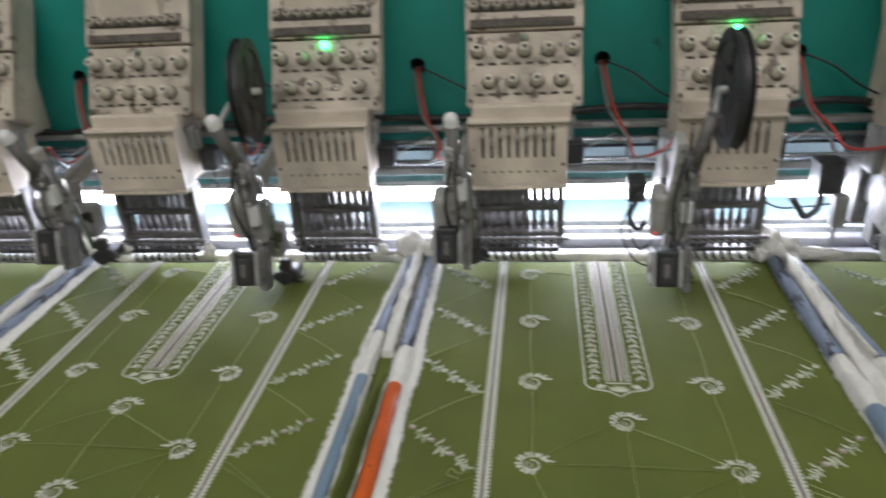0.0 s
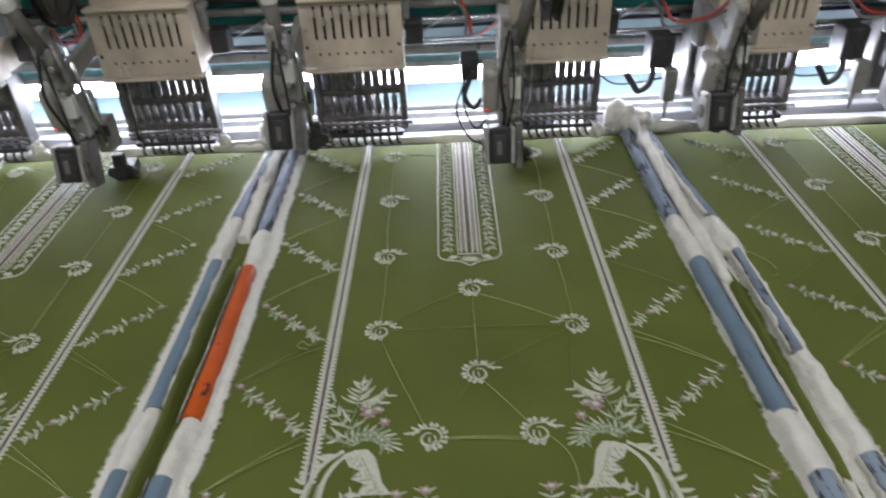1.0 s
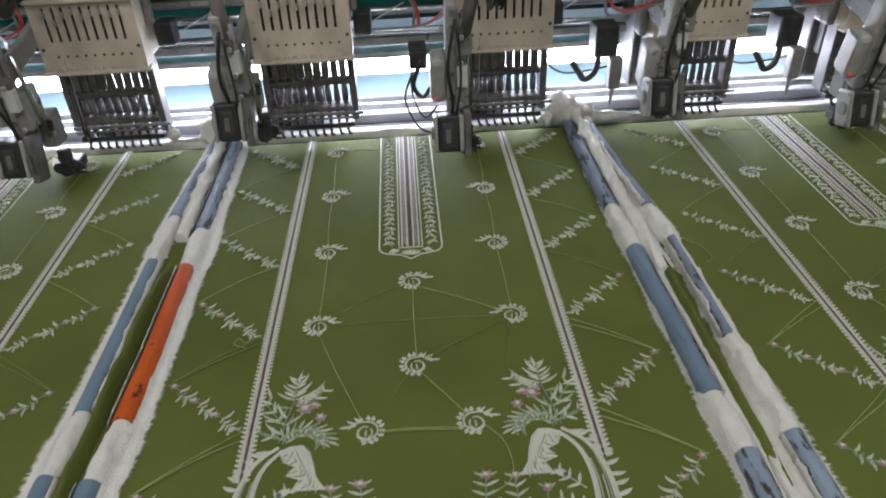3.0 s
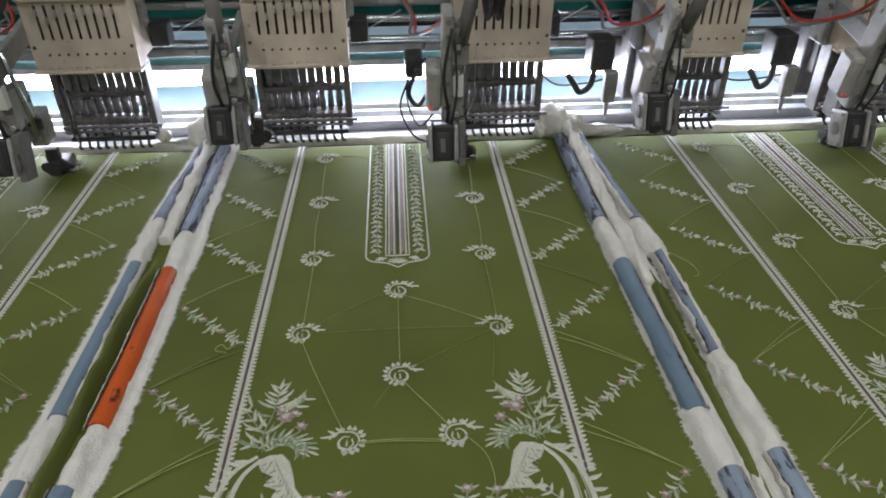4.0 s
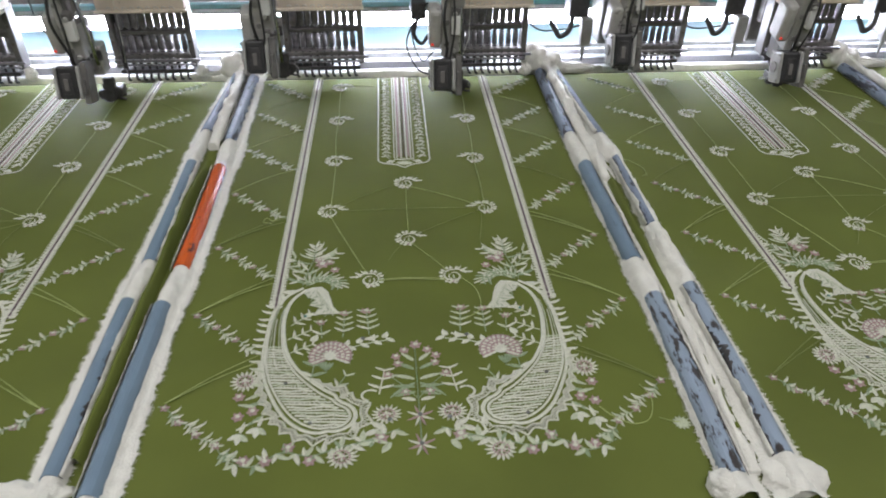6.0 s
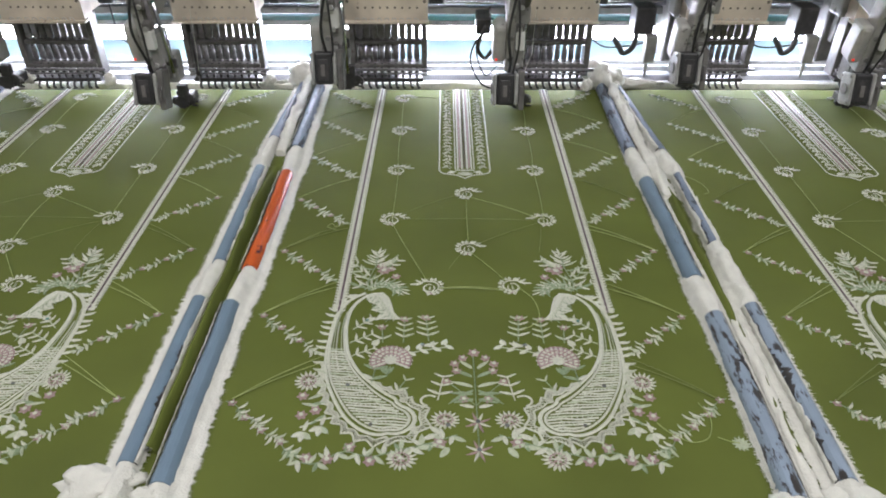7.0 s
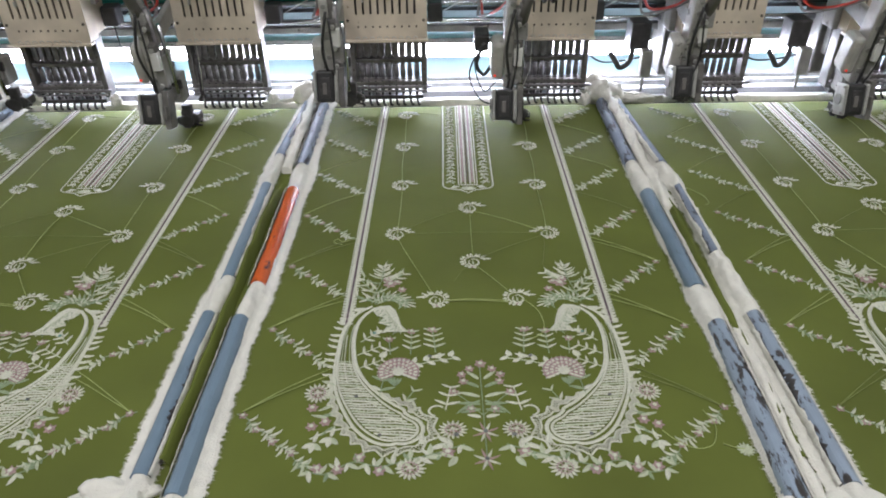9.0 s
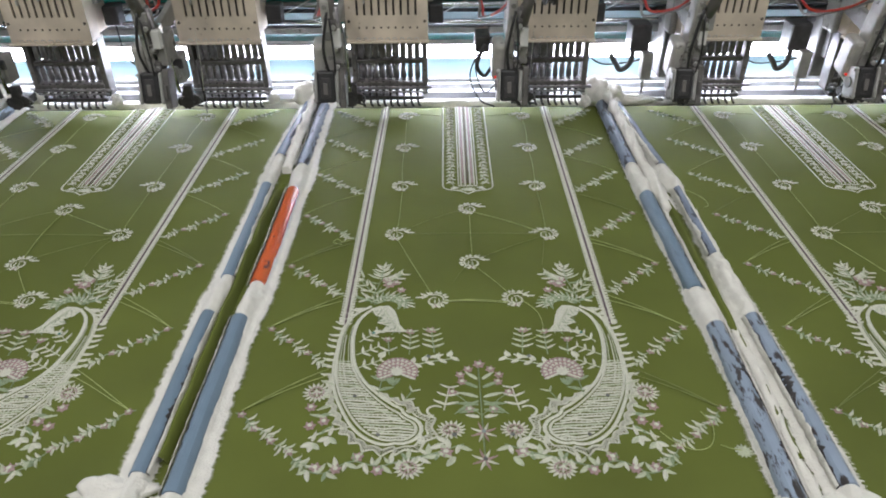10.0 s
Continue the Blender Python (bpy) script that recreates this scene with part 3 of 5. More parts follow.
def paisley_mesh():
    """The left half of the hem motif: paisley with hatching, feathered head, sprays and flowers."""
    bm = bmesh.new()
    core = spline([(-0.128, -0.326, 0.003), (-0.146, -0.345, 0.006), (-0.157, -0.375, 0.008), (-0.161, -0.410, 0.010), (-0.159, -0.445, 0.0135), (-0.149, -0.480, 0.019),
                   (-0.133, -0.508, 0.024), (-0.114, -0.532, 0.0285), (-0.096, -0.545, 0.0285), (-0.082, -0.550, 0.021)], 6)
    left, right = [], []
    for i, (x, y, h) in enumerate(core):
        d = core[min(i + 1, len(core) - 1)] - core[max(i - 1, 0)]
        d = d[:2] / np.linalg.norm(d[:2])
        left.append((x + d[1] * h, y - d[0] * h))
        right.append((x - d[1] * h, y + d[0] * h))
    tip = arc(core[-1][0], core[-1][1], 0.021, 262, 408, 8)
    rim = left + tip + right[::-1]
    band(bm, rim, 0.0042, 0)
    inner = lambda k: [(c[0] + (p[0] - c[0]) * k, c[1] + (p[1] - c[1]) * k) for p, c in zip(left, core)] + [(c[0] + (p[0] - c[0]) * k, c[1] + (p[1] - c[1]) * k) for p, c in list(zip(right, core))[::-1]]
    ring = inner(0.76)
    band(bm, ring[:len(left)] + arc(core[-1][0], core[-1][1], 0.016, 262, 408, 8) + ring[len(left):], 0.0030, 0)
    band(bm, inner(0.42)[10:-10], 0.0015, 1)
    band(bm, inner(0.10)[14:30], 0.0018, 0)
    poly = inner(0.70)
    half = len(left)
    poly = poly[:half] + arc(core[-1][0], core[-1][1], 0.021 * 0.70, 262, 408, 8) + poly[half:]
    y, k = -0.437, 0
    while y > -0.566:
        hits = []
        for p, q in zip(poly, poly[1:] + poly[:1]):
            if (p[1] - y) * (q[1] - y) < 0:
                hits.append(p[0] + (q[0] - p[0]) * (y - p[1]) / (q[1] - p[1]))
        if len(hits) >= 2 and max(hits) - min(hits) > 0.004:
            xa, xb = min(hits), max(hits)
            slant = 0.10 * (xb - xa)
            wav = 0.0007 * math.sin(k * 2.1)
            band(bm, [(xa, y + slant * 0.4), (xa * 0.6 + xb * 0.4, y + wav), (xa * 0.3 + xb * 0.7, y - wav), (xb, y - slant * 0.4)], 0.0029 if k % 3 else 0.0022, 0 if k % 5 else 1)
            if xb - xa > 0.03 and k % 2:
                for q in range(6):
                    xq = xa + (xb - xa) * (0.25 + 0.1 * q)
                    band(bm, [(xq, y - 0.0002), (xq + 0.0012, y - 0.0036)], 0.0012, 0)
        y -= 0.0043
        k += 1
    # leaves up the outer edge
    for i in range(2, 30, 2):
        d = core[i + 1] - core[i]
        a = math.degrees(math.atan2(d[1], d[0]))
        leaf(bm, left[i][0], left[i][1], 180 + 12 * math.sin(i), 0.0155, 0.0056, 0, -25)
    # pointed lace round the base: scalloped edge, inner line and a fine zigzag filling
    base = left[26:] + tip + right[:35:-1]
    nb = len(base)
    way = []
    for i in range(nb):
        px, py = base[i]
        qx, qy = base[min(i + 1, nb - 1)][0] - base[max(i - 1, 0)][0], base[min(i + 1, nb - 1)][1] - base[max(i - 1, 0)][1]
        ln = math.hypot(qx, qy) + 1e-9
        way.append((px, py, qy / ln, -qx / ln))
    dense = spline(way, 5)
    walked, edge, mid_line, zig = 0.0, [], [], []
    for i, (px, py, nx_, ny_) in enumerate(dense):
        if i:
            walked += math.hypot(px - dense[i - 1][0], py - dense[i - 1][1])
        ends = min(1.0, 6.0 * i / len(dense), 6.0 * (len(dense) - 1 - i) / len(dense))
        lobe = abs(((walked / 0.0155) % 1.0) - 0.5) * 2
        reach = (0.0095 + 0.0075 * lobe ** 1.6) * (0.35 + 0.65 * ends)
        edge.append((px + nx_ * reach, py + ny_ * reach))
        mid_line.append((px + nx_ * reach * 0.45, py + ny_ * reach * 0.45))
        r_ = reach * (0.50 if i % 2 else 0.92)
        zig.append((px + nx_ * r_, py + ny_ * r_))
    band(bm, edge, 0.0026, 0)
    band(bm, mid_line, 0.0022, 0)
    band(bm, zig, 0.0014, 0, 0.0002)
    # feathered head
    feather = [(-0.128, -0.330), (-0.118, -0.325), (-0.106, -0.324), (-0.098, -0.334), (-0.093, -0.350), (-0.090, -0.365), (-0.081, -0.379), (-0.098, -0.378), (-0.113, -0.379),
               (-0.105, -0.366), (-0.118, -0.360), (-0.110, -0.350), (-0.122, -0.343)]
    patch(bm, feather, 0, -0.0002)
    band(bm, feather + feather[:1], 0.0030, 0, 0.0003)
    for k in range(9):
        t = k / 8
        cx, cy = -0.116 + 0.024 * t, -0.330 - 0.044 * t
        leaf(bm, cx - 0.004, cy - 0.004, 215 + 25 * math.sin(k), 0.009, 0.0014, 2)
        leaf(bm, cx + 0.001, cy - 0.002, 250 + 40 * math.sin(2.3 * k), 0.007, 0.0012, 2)
        leaf(bm, cx + 0.004, cy, -70 - 4 * k, 0.010, 0.0024, 1)
    # arched plumes over the head
    for r, w in ((0.028, 0.0013), (0.0190, 0.0013)):
        way = arc(-0.106, -0.324, r, 168, 8, 12, 0.95, 0.85)
        band(bm, way, w, 2)
        for i, (px, py) in enumerate(way[1:], 1):
            leaf(bm, px, py, 150 - 14 * i, 0.0125, 0.0036, (0, 2, 1)[i % 3], -24)
            leaf(bm, px, py, 40 - 14 * i, 0.0110, 0.0034, (2, 1, 2)[i % 3], 24)
    # spray above
    band(bm, spline([(-0.126, -0.320), (-0.128, -0.295), (-0.121, -0.262), (-0.118, -0.232)], 4), 0.0016, 2)
    for k, (lx, ly, a, ln, mi) in enumerate(((-0.118, -0.232, 95, 0.018, 0), (-0.118, -0.236, 50, 0.020, 0), (-0.118, -0.236, 140, 0.019, 0), (-0.119, -0.248, 35, 0.022, 0),
                                              (-0.120, -0.248, 150, 0.021, 1), (-0.121, -0.258, 160, 0.024, 1), (-0.119, -0.258, 20, 0.026, 0), (-0.123, -0.270, 172, 0.026, 2),
                                              (-0.118, -0.268, 28, 0.034, 1), (-0.112, -0.262, 40, 0.028, 0), (-0.126, -0.285, 130, 0.026, 0), (-0.128, -0.292, 160, 0.030, 1),
                                              (-0.127, -0.294, 30, 0.024, 1), (-0.126, -0.300, 62, 0.022, 2), (-0.130, -0.306, 150, 0.024, 0), (-0.130, -0.312, 168, 0.028, 2),
                                              (-0.139, -0.276, 110, 0.018, 0), (-0.146, -0.254, 120, 0.020, 1), (-0.145, -0.262, 160, 0.018, 0), (-0.100, -0.252, 50, 0.022, 1))):
        leaf(bm, lx, ly, a, ln, 0.0040, mi, 22 if a < 90 else -22)
    sprig(bm, -0.128, -0.296, 124, 0.042, 3, 0.0150, 1, 2, False, 46)
    sprig(bm, -0.121, -0.262, 90, 0.036, 3, 0.0145, 0, 2, False, 50)
    sprig(bm, -0.112, -0.276, 52, 0.038, 3, 0.0150, 0, 2, False, 46)
    sprig(bm, -0.132, -0.312, 150, 0.026, 2, 0.0130, 0, 2, False, 46)
    for bx, by, r in ((-0.108, -0.272, 0.009), (-0.098, -0.268, 0.006), (-0.090, -0.286, 0.0065), (-0.113, -0.262, 0.006)):
        blossom(bm, bx, by, r)
    # sprays inside the curve
    sprig(bm, -0.078, -0.425, 86, 0.046, 4, 0.0135, 1, 2, True, 52)
    sprig(bm, -0.050, -0.422, 92, 0.046, 4, 0.0135, 1, 2, True, 52)
    sprig(bm, -0.104, -0.425, 92, 0.030, 2, 0.0130, 1, 2, True, 52)
    leaf(bm, -0.055, -0.430, 20, 0.016, 0.006, 0)
    for k in range(4):
        x = -0.074 + 0.013 * k
        leaf(bm, x, -0.441 + 0.004 * k, 75, 0.012, 0.007, 0)
        leaf(bm, x + 0.003, -0.441 + 0.004 * k, -40, 0.011, 0.006, 0)
    band(bm, [(-0.078, -0.447), (-0.055, -0.438), (-0.030, -0.432)], 0.0014, 1)
    for (x, y, a, n) in ((-0.143, -0.400, 42, 3), (-0.146, -0.425, 30, 3), (-0.143, -0.450, 28, 3)):
        sprig(bm, x, y, a, 0.034, n, 0.013, 0, 1, False, 50)
    leaf(bm, -0.116, -0.430, 60, 0.014, 0.010, 0)
    leaf(bm, -0.126, -0.383, 30, 0.014, 0.009, 0)
    sprig(bm, -0.113, -0.500, 84, 0.048, 3, 0.018, 2, 2, False, 60)
    sprig(bm, -0.084, -0.512, 62, 0.026, 2, 0.013, 1, 2, False)
    # large pink fan flower
    fx, fy = -0.092, -0.457
    for r0, r1, n, w in ((0.006, 0.0125, 9, 0.0042), (0.0118, 0.0185, 13, 0.0044), (0.0178, 0.0248, 17, 0.0044)):
        for k in range(n):
            a = -28 + 236 * k / (n - 1)
            px, py = fx + r0 * math.cos(radians(a)), fy + r0 * math.sin(radians(a))
            leaf(bm, px, py, a, r1 - r0 + 0.002, w, 0)
            a += 118 / (n - 1)
            leaf(bm, fx + (r0 + 0.001) * math.cos(radians(a)), fy + (r0 + 0.001) * math.sin(radians(a)), a, r1 - r0, w * 0.55, 3)
    for r in (0.0120, 0.0182, 0.0246):
        band(bm, arc(fx, fy, r, -28, 208, 20), 0.0020, 3, 0.0009)
    patch(bm, arc(fx, fy, 0.0075, 0, 330, 11), 0, 0.0006)
    for k in range(5):
        leaf(bm, -0.104 + 0.004 * k, -0.468, -60 - 14 * k, 0.013, 0.004, 2)
    # upright sprig beside the base
    sprig(bm, -0.040, -0.522, 82, 0.040, 3, 0.0135, 0, 0, False, 58)
    band(bm, arc(-0.048, -0.522, 0.008, 40, 260, 10), 0.0026, 0)
    # outer flowers and berries
    rosette(bm, -0.187, -0.492, 0.0155)
    for bx, by in ((-0.190, -0.516), (-0.187, -0.545), (-0.172, -0.538)):
        blossom(bm, bx, by, 0.0066)
    for (x, y, a) in ((-0.165, -0.512, 200), (-0.162, -0.526, 185), (-0.160, -0.500, 170), (-0.166, -0.480, 150), (-0.170, -0.532, 160), (-0.160, -0.545, 215)):
        leaf(bm, x, y, a, 0.020, 0.005, 2 if a % 2 else 1, 15)
    for bx, by in ((-0.181, -0.574), (-0.163, -0.566)):
        for a in (200, 255, 310):
            leaf(bm, bx, by + 0.004, a, 0.0135, 0.0074, 0 if a < 300 else 1, 15)
        leaf(bm, bx, by + 0.006, 80, 0.016, 0.005, 0)
    band(bm, spline([(-0.186, -0.563), (-0.166, -0.552), (-0.140, -0.546)], 4), 0.0024, 0)
    # garland along the hem
    hem = spline([(-0.196, -0.600), (-0.165, -0.612), (-0.135, -0.596), (-0.105, -0.602), (-0.078, -0.594), (-0.05, -0.585), (-0.022, -0.572)], 6)
    band(bm, hem, 0.0013, 2)
    for i in range(1, len(hem) - 1, 2):
        p, d = hem[i], hem[i + 1] - hem[i - 1]
        a = math.degrees(math.atan2(d[1], d[0]))
        leaf(bm, p[0], p[1], a + (62 if i % 4 == 1 else -58), 0.0155, 0.0060, (0, 1, 1)[i % 3], 12)
        leaf(bm, p[0], p[1], a + (118 if i % 4 == 1 else -120), 0.0120, 0.0048, (1, 2, 0)[i % 3], -12)
    for bx, by in ((-0.172, -0.604), (-0.128, -0.590), (-0.105, -0.608), (-0.150, -0.606), (-0.038, -0.583)):
        blossom(bm, bx, by, 0.0066)
    rosette(bm, -0.0725, -0.605, 0.0145)
    rosette(bm, -0.033, -0.551, 0.0130)
    for (x, y, a) in ((-0.060, -0.572, 100), (-0.052, -0.578, 30), (-0.044, -0.588, 190), (-0.030, -0.590, 240), (-0.036, -0.570, 140)):
        leaf(bm, x, y, a, 0.015, 0.007, 0 if a < 150 else 1)
    for sx, sy in ((-0.124, -0.384), (-0.056, -0.430), (-0.108, -0.560), (-0.030, -0.560), (-0.140, -0.500)):
        patch(bm, arc(sx, sy, 0.0024, 0, 315, 7), 5, 0.002)
    return bm


def centre_mesh():
    """The upright bouquet between the paisleys."""
    bm = bmesh.new()
    band(bm, [(0.004, -0.602), (0.003, -0.52), (0.002, -0.447)], 0.0016, 2)
    for s in (-1, 1):
        for y, a, ln, mi in ((-0.470, 50, 0.022, 1), (-0.484, 35, 0.028, 2), (-0.500, 25, 0.030, 1), (-0.512, 12, 0.030, 2), (-0.520, -5, 0.026, 2), (-0.506, -28, 0.040, 2), (-0.532, 20, 0.018, 0)):
            leaf(bm, 0.003 + s * 0.003, y, 90 + s * (a - 90), ln * 0.9, 0.0056, mi if a != 35 else 2, s * -18)
        for bx, by in ((0.014, -0.452), (0.024, -0.462), (0.022, -0.474), (0.034, -0.492), (0.014, -0.520)):
            blossom(bm, 0.003 + s * bx, by, 0.0058)
        band(bm, spline([(0.003, -0.53), (0.003 + s * 0.020, -0.505), (0.003 + s * 0.034, -0.492)], 4), 0.0013, 2)
    blossom(bm, 0.003, -0.443, 0.0072)
    for y, r in ((-0.555, 0.0155), (-0.594, 0.0155)):
        for a in range(0, 360, 45):
            leaf(bm, 0.004, y, a + 22, r, 0.0034, 0 if a % 90 else 3)
        patch(bm, arc(0.004, y, 0.0026, 0, 315, 7), 5, 0.002)
    return bm


SWIRL = take(swirl_flower(), "swirl_flower")
SWIRL_M = mirror_mesh(SWIRL, "swirl_flower_mirrored")
STRIPE = take(part("s", stripe_mesh(-0.1735, -0.178), THREADS), "stripe")
STRIPE_M = take(part("s", stripe_mesh(0.182, 0.182), THREADS), "stripe_mirrored")
PLACKET = take(part("p", placket_mesh(), THREADS), "placket")
PAISLEY = take(part("q", paisley_mesh(), THREADS), "paisley")
for v in PAISLEY.vertices:
    away = min(1.0, max(0.0, (-0.02 - v.co.x) / 0.05))
    v.co.x -= away * (0.0105 + 0.005 * min(1.0, max(0.0, (v.co.y + 0.42) / 0.06)))
PAISLEY_M = mirror_mesh(PAISLEY, "paisley_mirrored")
CENTRE = take(part("c", centre_mesh(), THREADS), "bouquet")
VINES = []
for k in range(7):
    bm = bmesh.new()
    ty = 0.3815 - 0.1505 * k
    vine(bm, -0.2825 if k < 6 else -0.2865, ty, -0.187, ty - (0.080 if k < 6 else 0.085), 1.0 if k > 2 else 0.0)
    VINES.append(take(part("v", bm, THREADS), "vine"))
VINES_M = [mirror_mesh(v, "vine_mirrored") for v in VINES]


def loose(bm, a, b, sag=0.0, mi=0, r=0.00055):
    n = 8
    pts = []
    for i in range(n + 1):
        t = i / n
        pts.append((a[0] + (b[0] - a[0]) * t + sag * math.sin(math.pi * t), a[1] + (b[1] - a[1]) * t + 0.3 * sag * math.sin(2 * math.pi * t), CZ + 0.0016 + 0.003 * math.sin(math.pi * t)))
    tube(bm, pts, r, 5, mi)


def panel(xc, seed):
    rnd = random.Random(seed)
    jig = lambda s: rnd.uniform(-s, s)
    at = lambda x, y, a=0.0: TURN @ pose(xc + x, y, 0, 0, 0, a)
    for s, me in ((-1, SWIRL), (1, SWIRL_M)):
        for x, y in ((0.1250, 0.354), (0.1225, 0.193), (0.1205, 0.031), (0.1215, -0.1335)):
            share("embroidered_flower", me, cloth, at(s * x + 0.0015, y, jig(4)))
    for x, y, me in ((0, -0.051, SWIRL), (-0.001, -0.214, SWIRL), (-0.056, -0.309, SWIRL_M), (0.058, -0.306, SWIRL)):
        share("embroidered_flower", me, cloth, at(x, y, jig(4)))
    share("embroidered_stripe", STRIPE, cloth, at(0, 0))
    share("embroidered_stripe", STRIPE_M, cloth, at(0, 0))
    share("embroidered_placket", PLACKET, cloth, at(0, 0))
    share("embroidered_paisley", PAISLEY, cloth, at(0, 0))
    share("embroidered_paisley", PAISLEY_M, cloth, at(0.001, 0))
    share("embroidered_bouquet", CENTRE, cloth, at(-0.003, 0))
    for a, b in zip(VINES, VINES_M):
        share("embroidered_vine", a, cloth, at(0, jig(0.002)))
        share("embroidered_vine", b, cloth, at(0.0025, 0.004 + jig(0.002)))
    # threads that jump from motif to motif
    for k in range(6):
        ty = 0.3815 - 0.1505 * (k + 1)
        for s, o in ((-1, 0), (1, 0.0025)):
            bm2 = bmesh.new()
            dark = (k + (s > 0) + seed) % 3 == 0
            a, b = (xc + o + s * 0.281, ty), (xc + o + s * 0.188, ty + 0.1505 - 0.080)
            loose(bm2, a, b, jig(0.002))
            if k > 2:
                loose(bm2, a, (b[0], b[1] - 0.012), jig(0.002), 0)
            part("jump_thread", bm2, DARKLOOSE_T if dark else LOOSE_T, cloth).matrix_basis = TURN
    column = ((0.1250, 0.342), (0.1225, 0.193), (0.1205, 0.031), (0.1215, -0.1335))
    hops = [((q * p0[0] + 0.0015, p0[1]), (q * p1[0] + 0.0015, p1[1])) for q in (-1, 1) for p0, p1 in zip(column, column[1:])]
    hops += [((0, -0.062), (0.12, -0.134)), ((0, -0.062), (0.0, -0.20)), ((-0.045, -0.315), (0.047, -0.318)), ((-0.045, -0.313), (0.047, -0.315)),
             ((-0.12, -0.145), (-0.062, -0.295)), ((0.002, -0.225), (0.05, -0.296))]
    for i, (a, b) in enumerate(hops):
        bm2 = bmesh.new()
        loose(bm2, (xc + a[0], a[1]), (xc + b[0], b[1]), jig(0.003))
        part("jump_thread", bm2, LOOSE_T, cloth).matrix_basis = TURN
    dark = [((-0.12, -0.132), (0.0, -0.05)), ((-0.12, -0.137), (0.12, -0.137)), ((0.0, -0.214), (0.12, -0.14)), ((-0.05, 0.351), (-0.125, 0.354)), ((0.05, 0.35), (0.125, 0.354)), ((0.116, -0.148), (0.105, -0.225)), ((-0.004, -0.222), (-0.03, -0.268))]
    for a, b in dark:
        bm2 = bmesh.new()
        loose(bm2, (xc + a[0], a[1]), (xc + b[0], b[1]), jig(0.002), 0, 0.0004)
        part("jump_thread", bm2, DARKLOOSE_T, cloth).matrix_basis = TURN


for k, xc in enumerate((-PANEL, 0.0, PANEL)):
    panel(xc, 11 + k)
# stray curls of thread
for pts in ([(0.255, -0.525), (0.262, -0.548), (0.252, -0.575), (0.232, -0.582), (0.212, -0.570), (0.200, -0.555)], [(0.262, -0.575), (0.272, -0.580), (0.283, -0.583)],
            [(0.374, 0.02), (0.395, 0.005), (0.412, -0.02), (0.414, -0.045), (0.404, -0.052)], [(-0.196, -0.150), (-0.206, -0.158), (-0.215, -0.150), (-0.220, -0.160), (-0.206, -0.166)],
            [(0.066, -0.31), (0.086, -0.34), (0.088, -0.38), (0.066, -0.40)]):
    bm = bmesh.new()
    tube(bm, [(x, y, CZ + 0.002) for x, y in (tuple(p) for p in spline(pts, 6))], 0.0006, 5)
    part("thread_curl", bm, LOOSE_T, cloth).matrix_basis = TURN
bm = bmesh.new()
for a in range(0, 360, 30):
    leaf(bm, 0.285, -0.583, a, 0.010, 0.004, 0)
part("thread_tuft", bm, [SAGE_T], cloth, "tuft of pale green thread ends").matrix_basis = TURN


# ---------------------------------------------------------------- clamp strips between the panels
def strip_path(pts):
    ys, xs = np.array([p[1] for p in pts])[::-1], np.array([p[0] for p in pts])[::-1]
    ws = np.array([p[2] for p in pts])[::-1]
    return lambda y: float(np.interp(y, ys, xs)), lambda y: float(np.interp(y, ys, ws))


def thick(bm, d):
    bmesh.ops.recalc_face_normals(bm, faces=bm.faces)
    bmesh.ops.solidify(bm, geom=list(bm.faces), thickness=d)


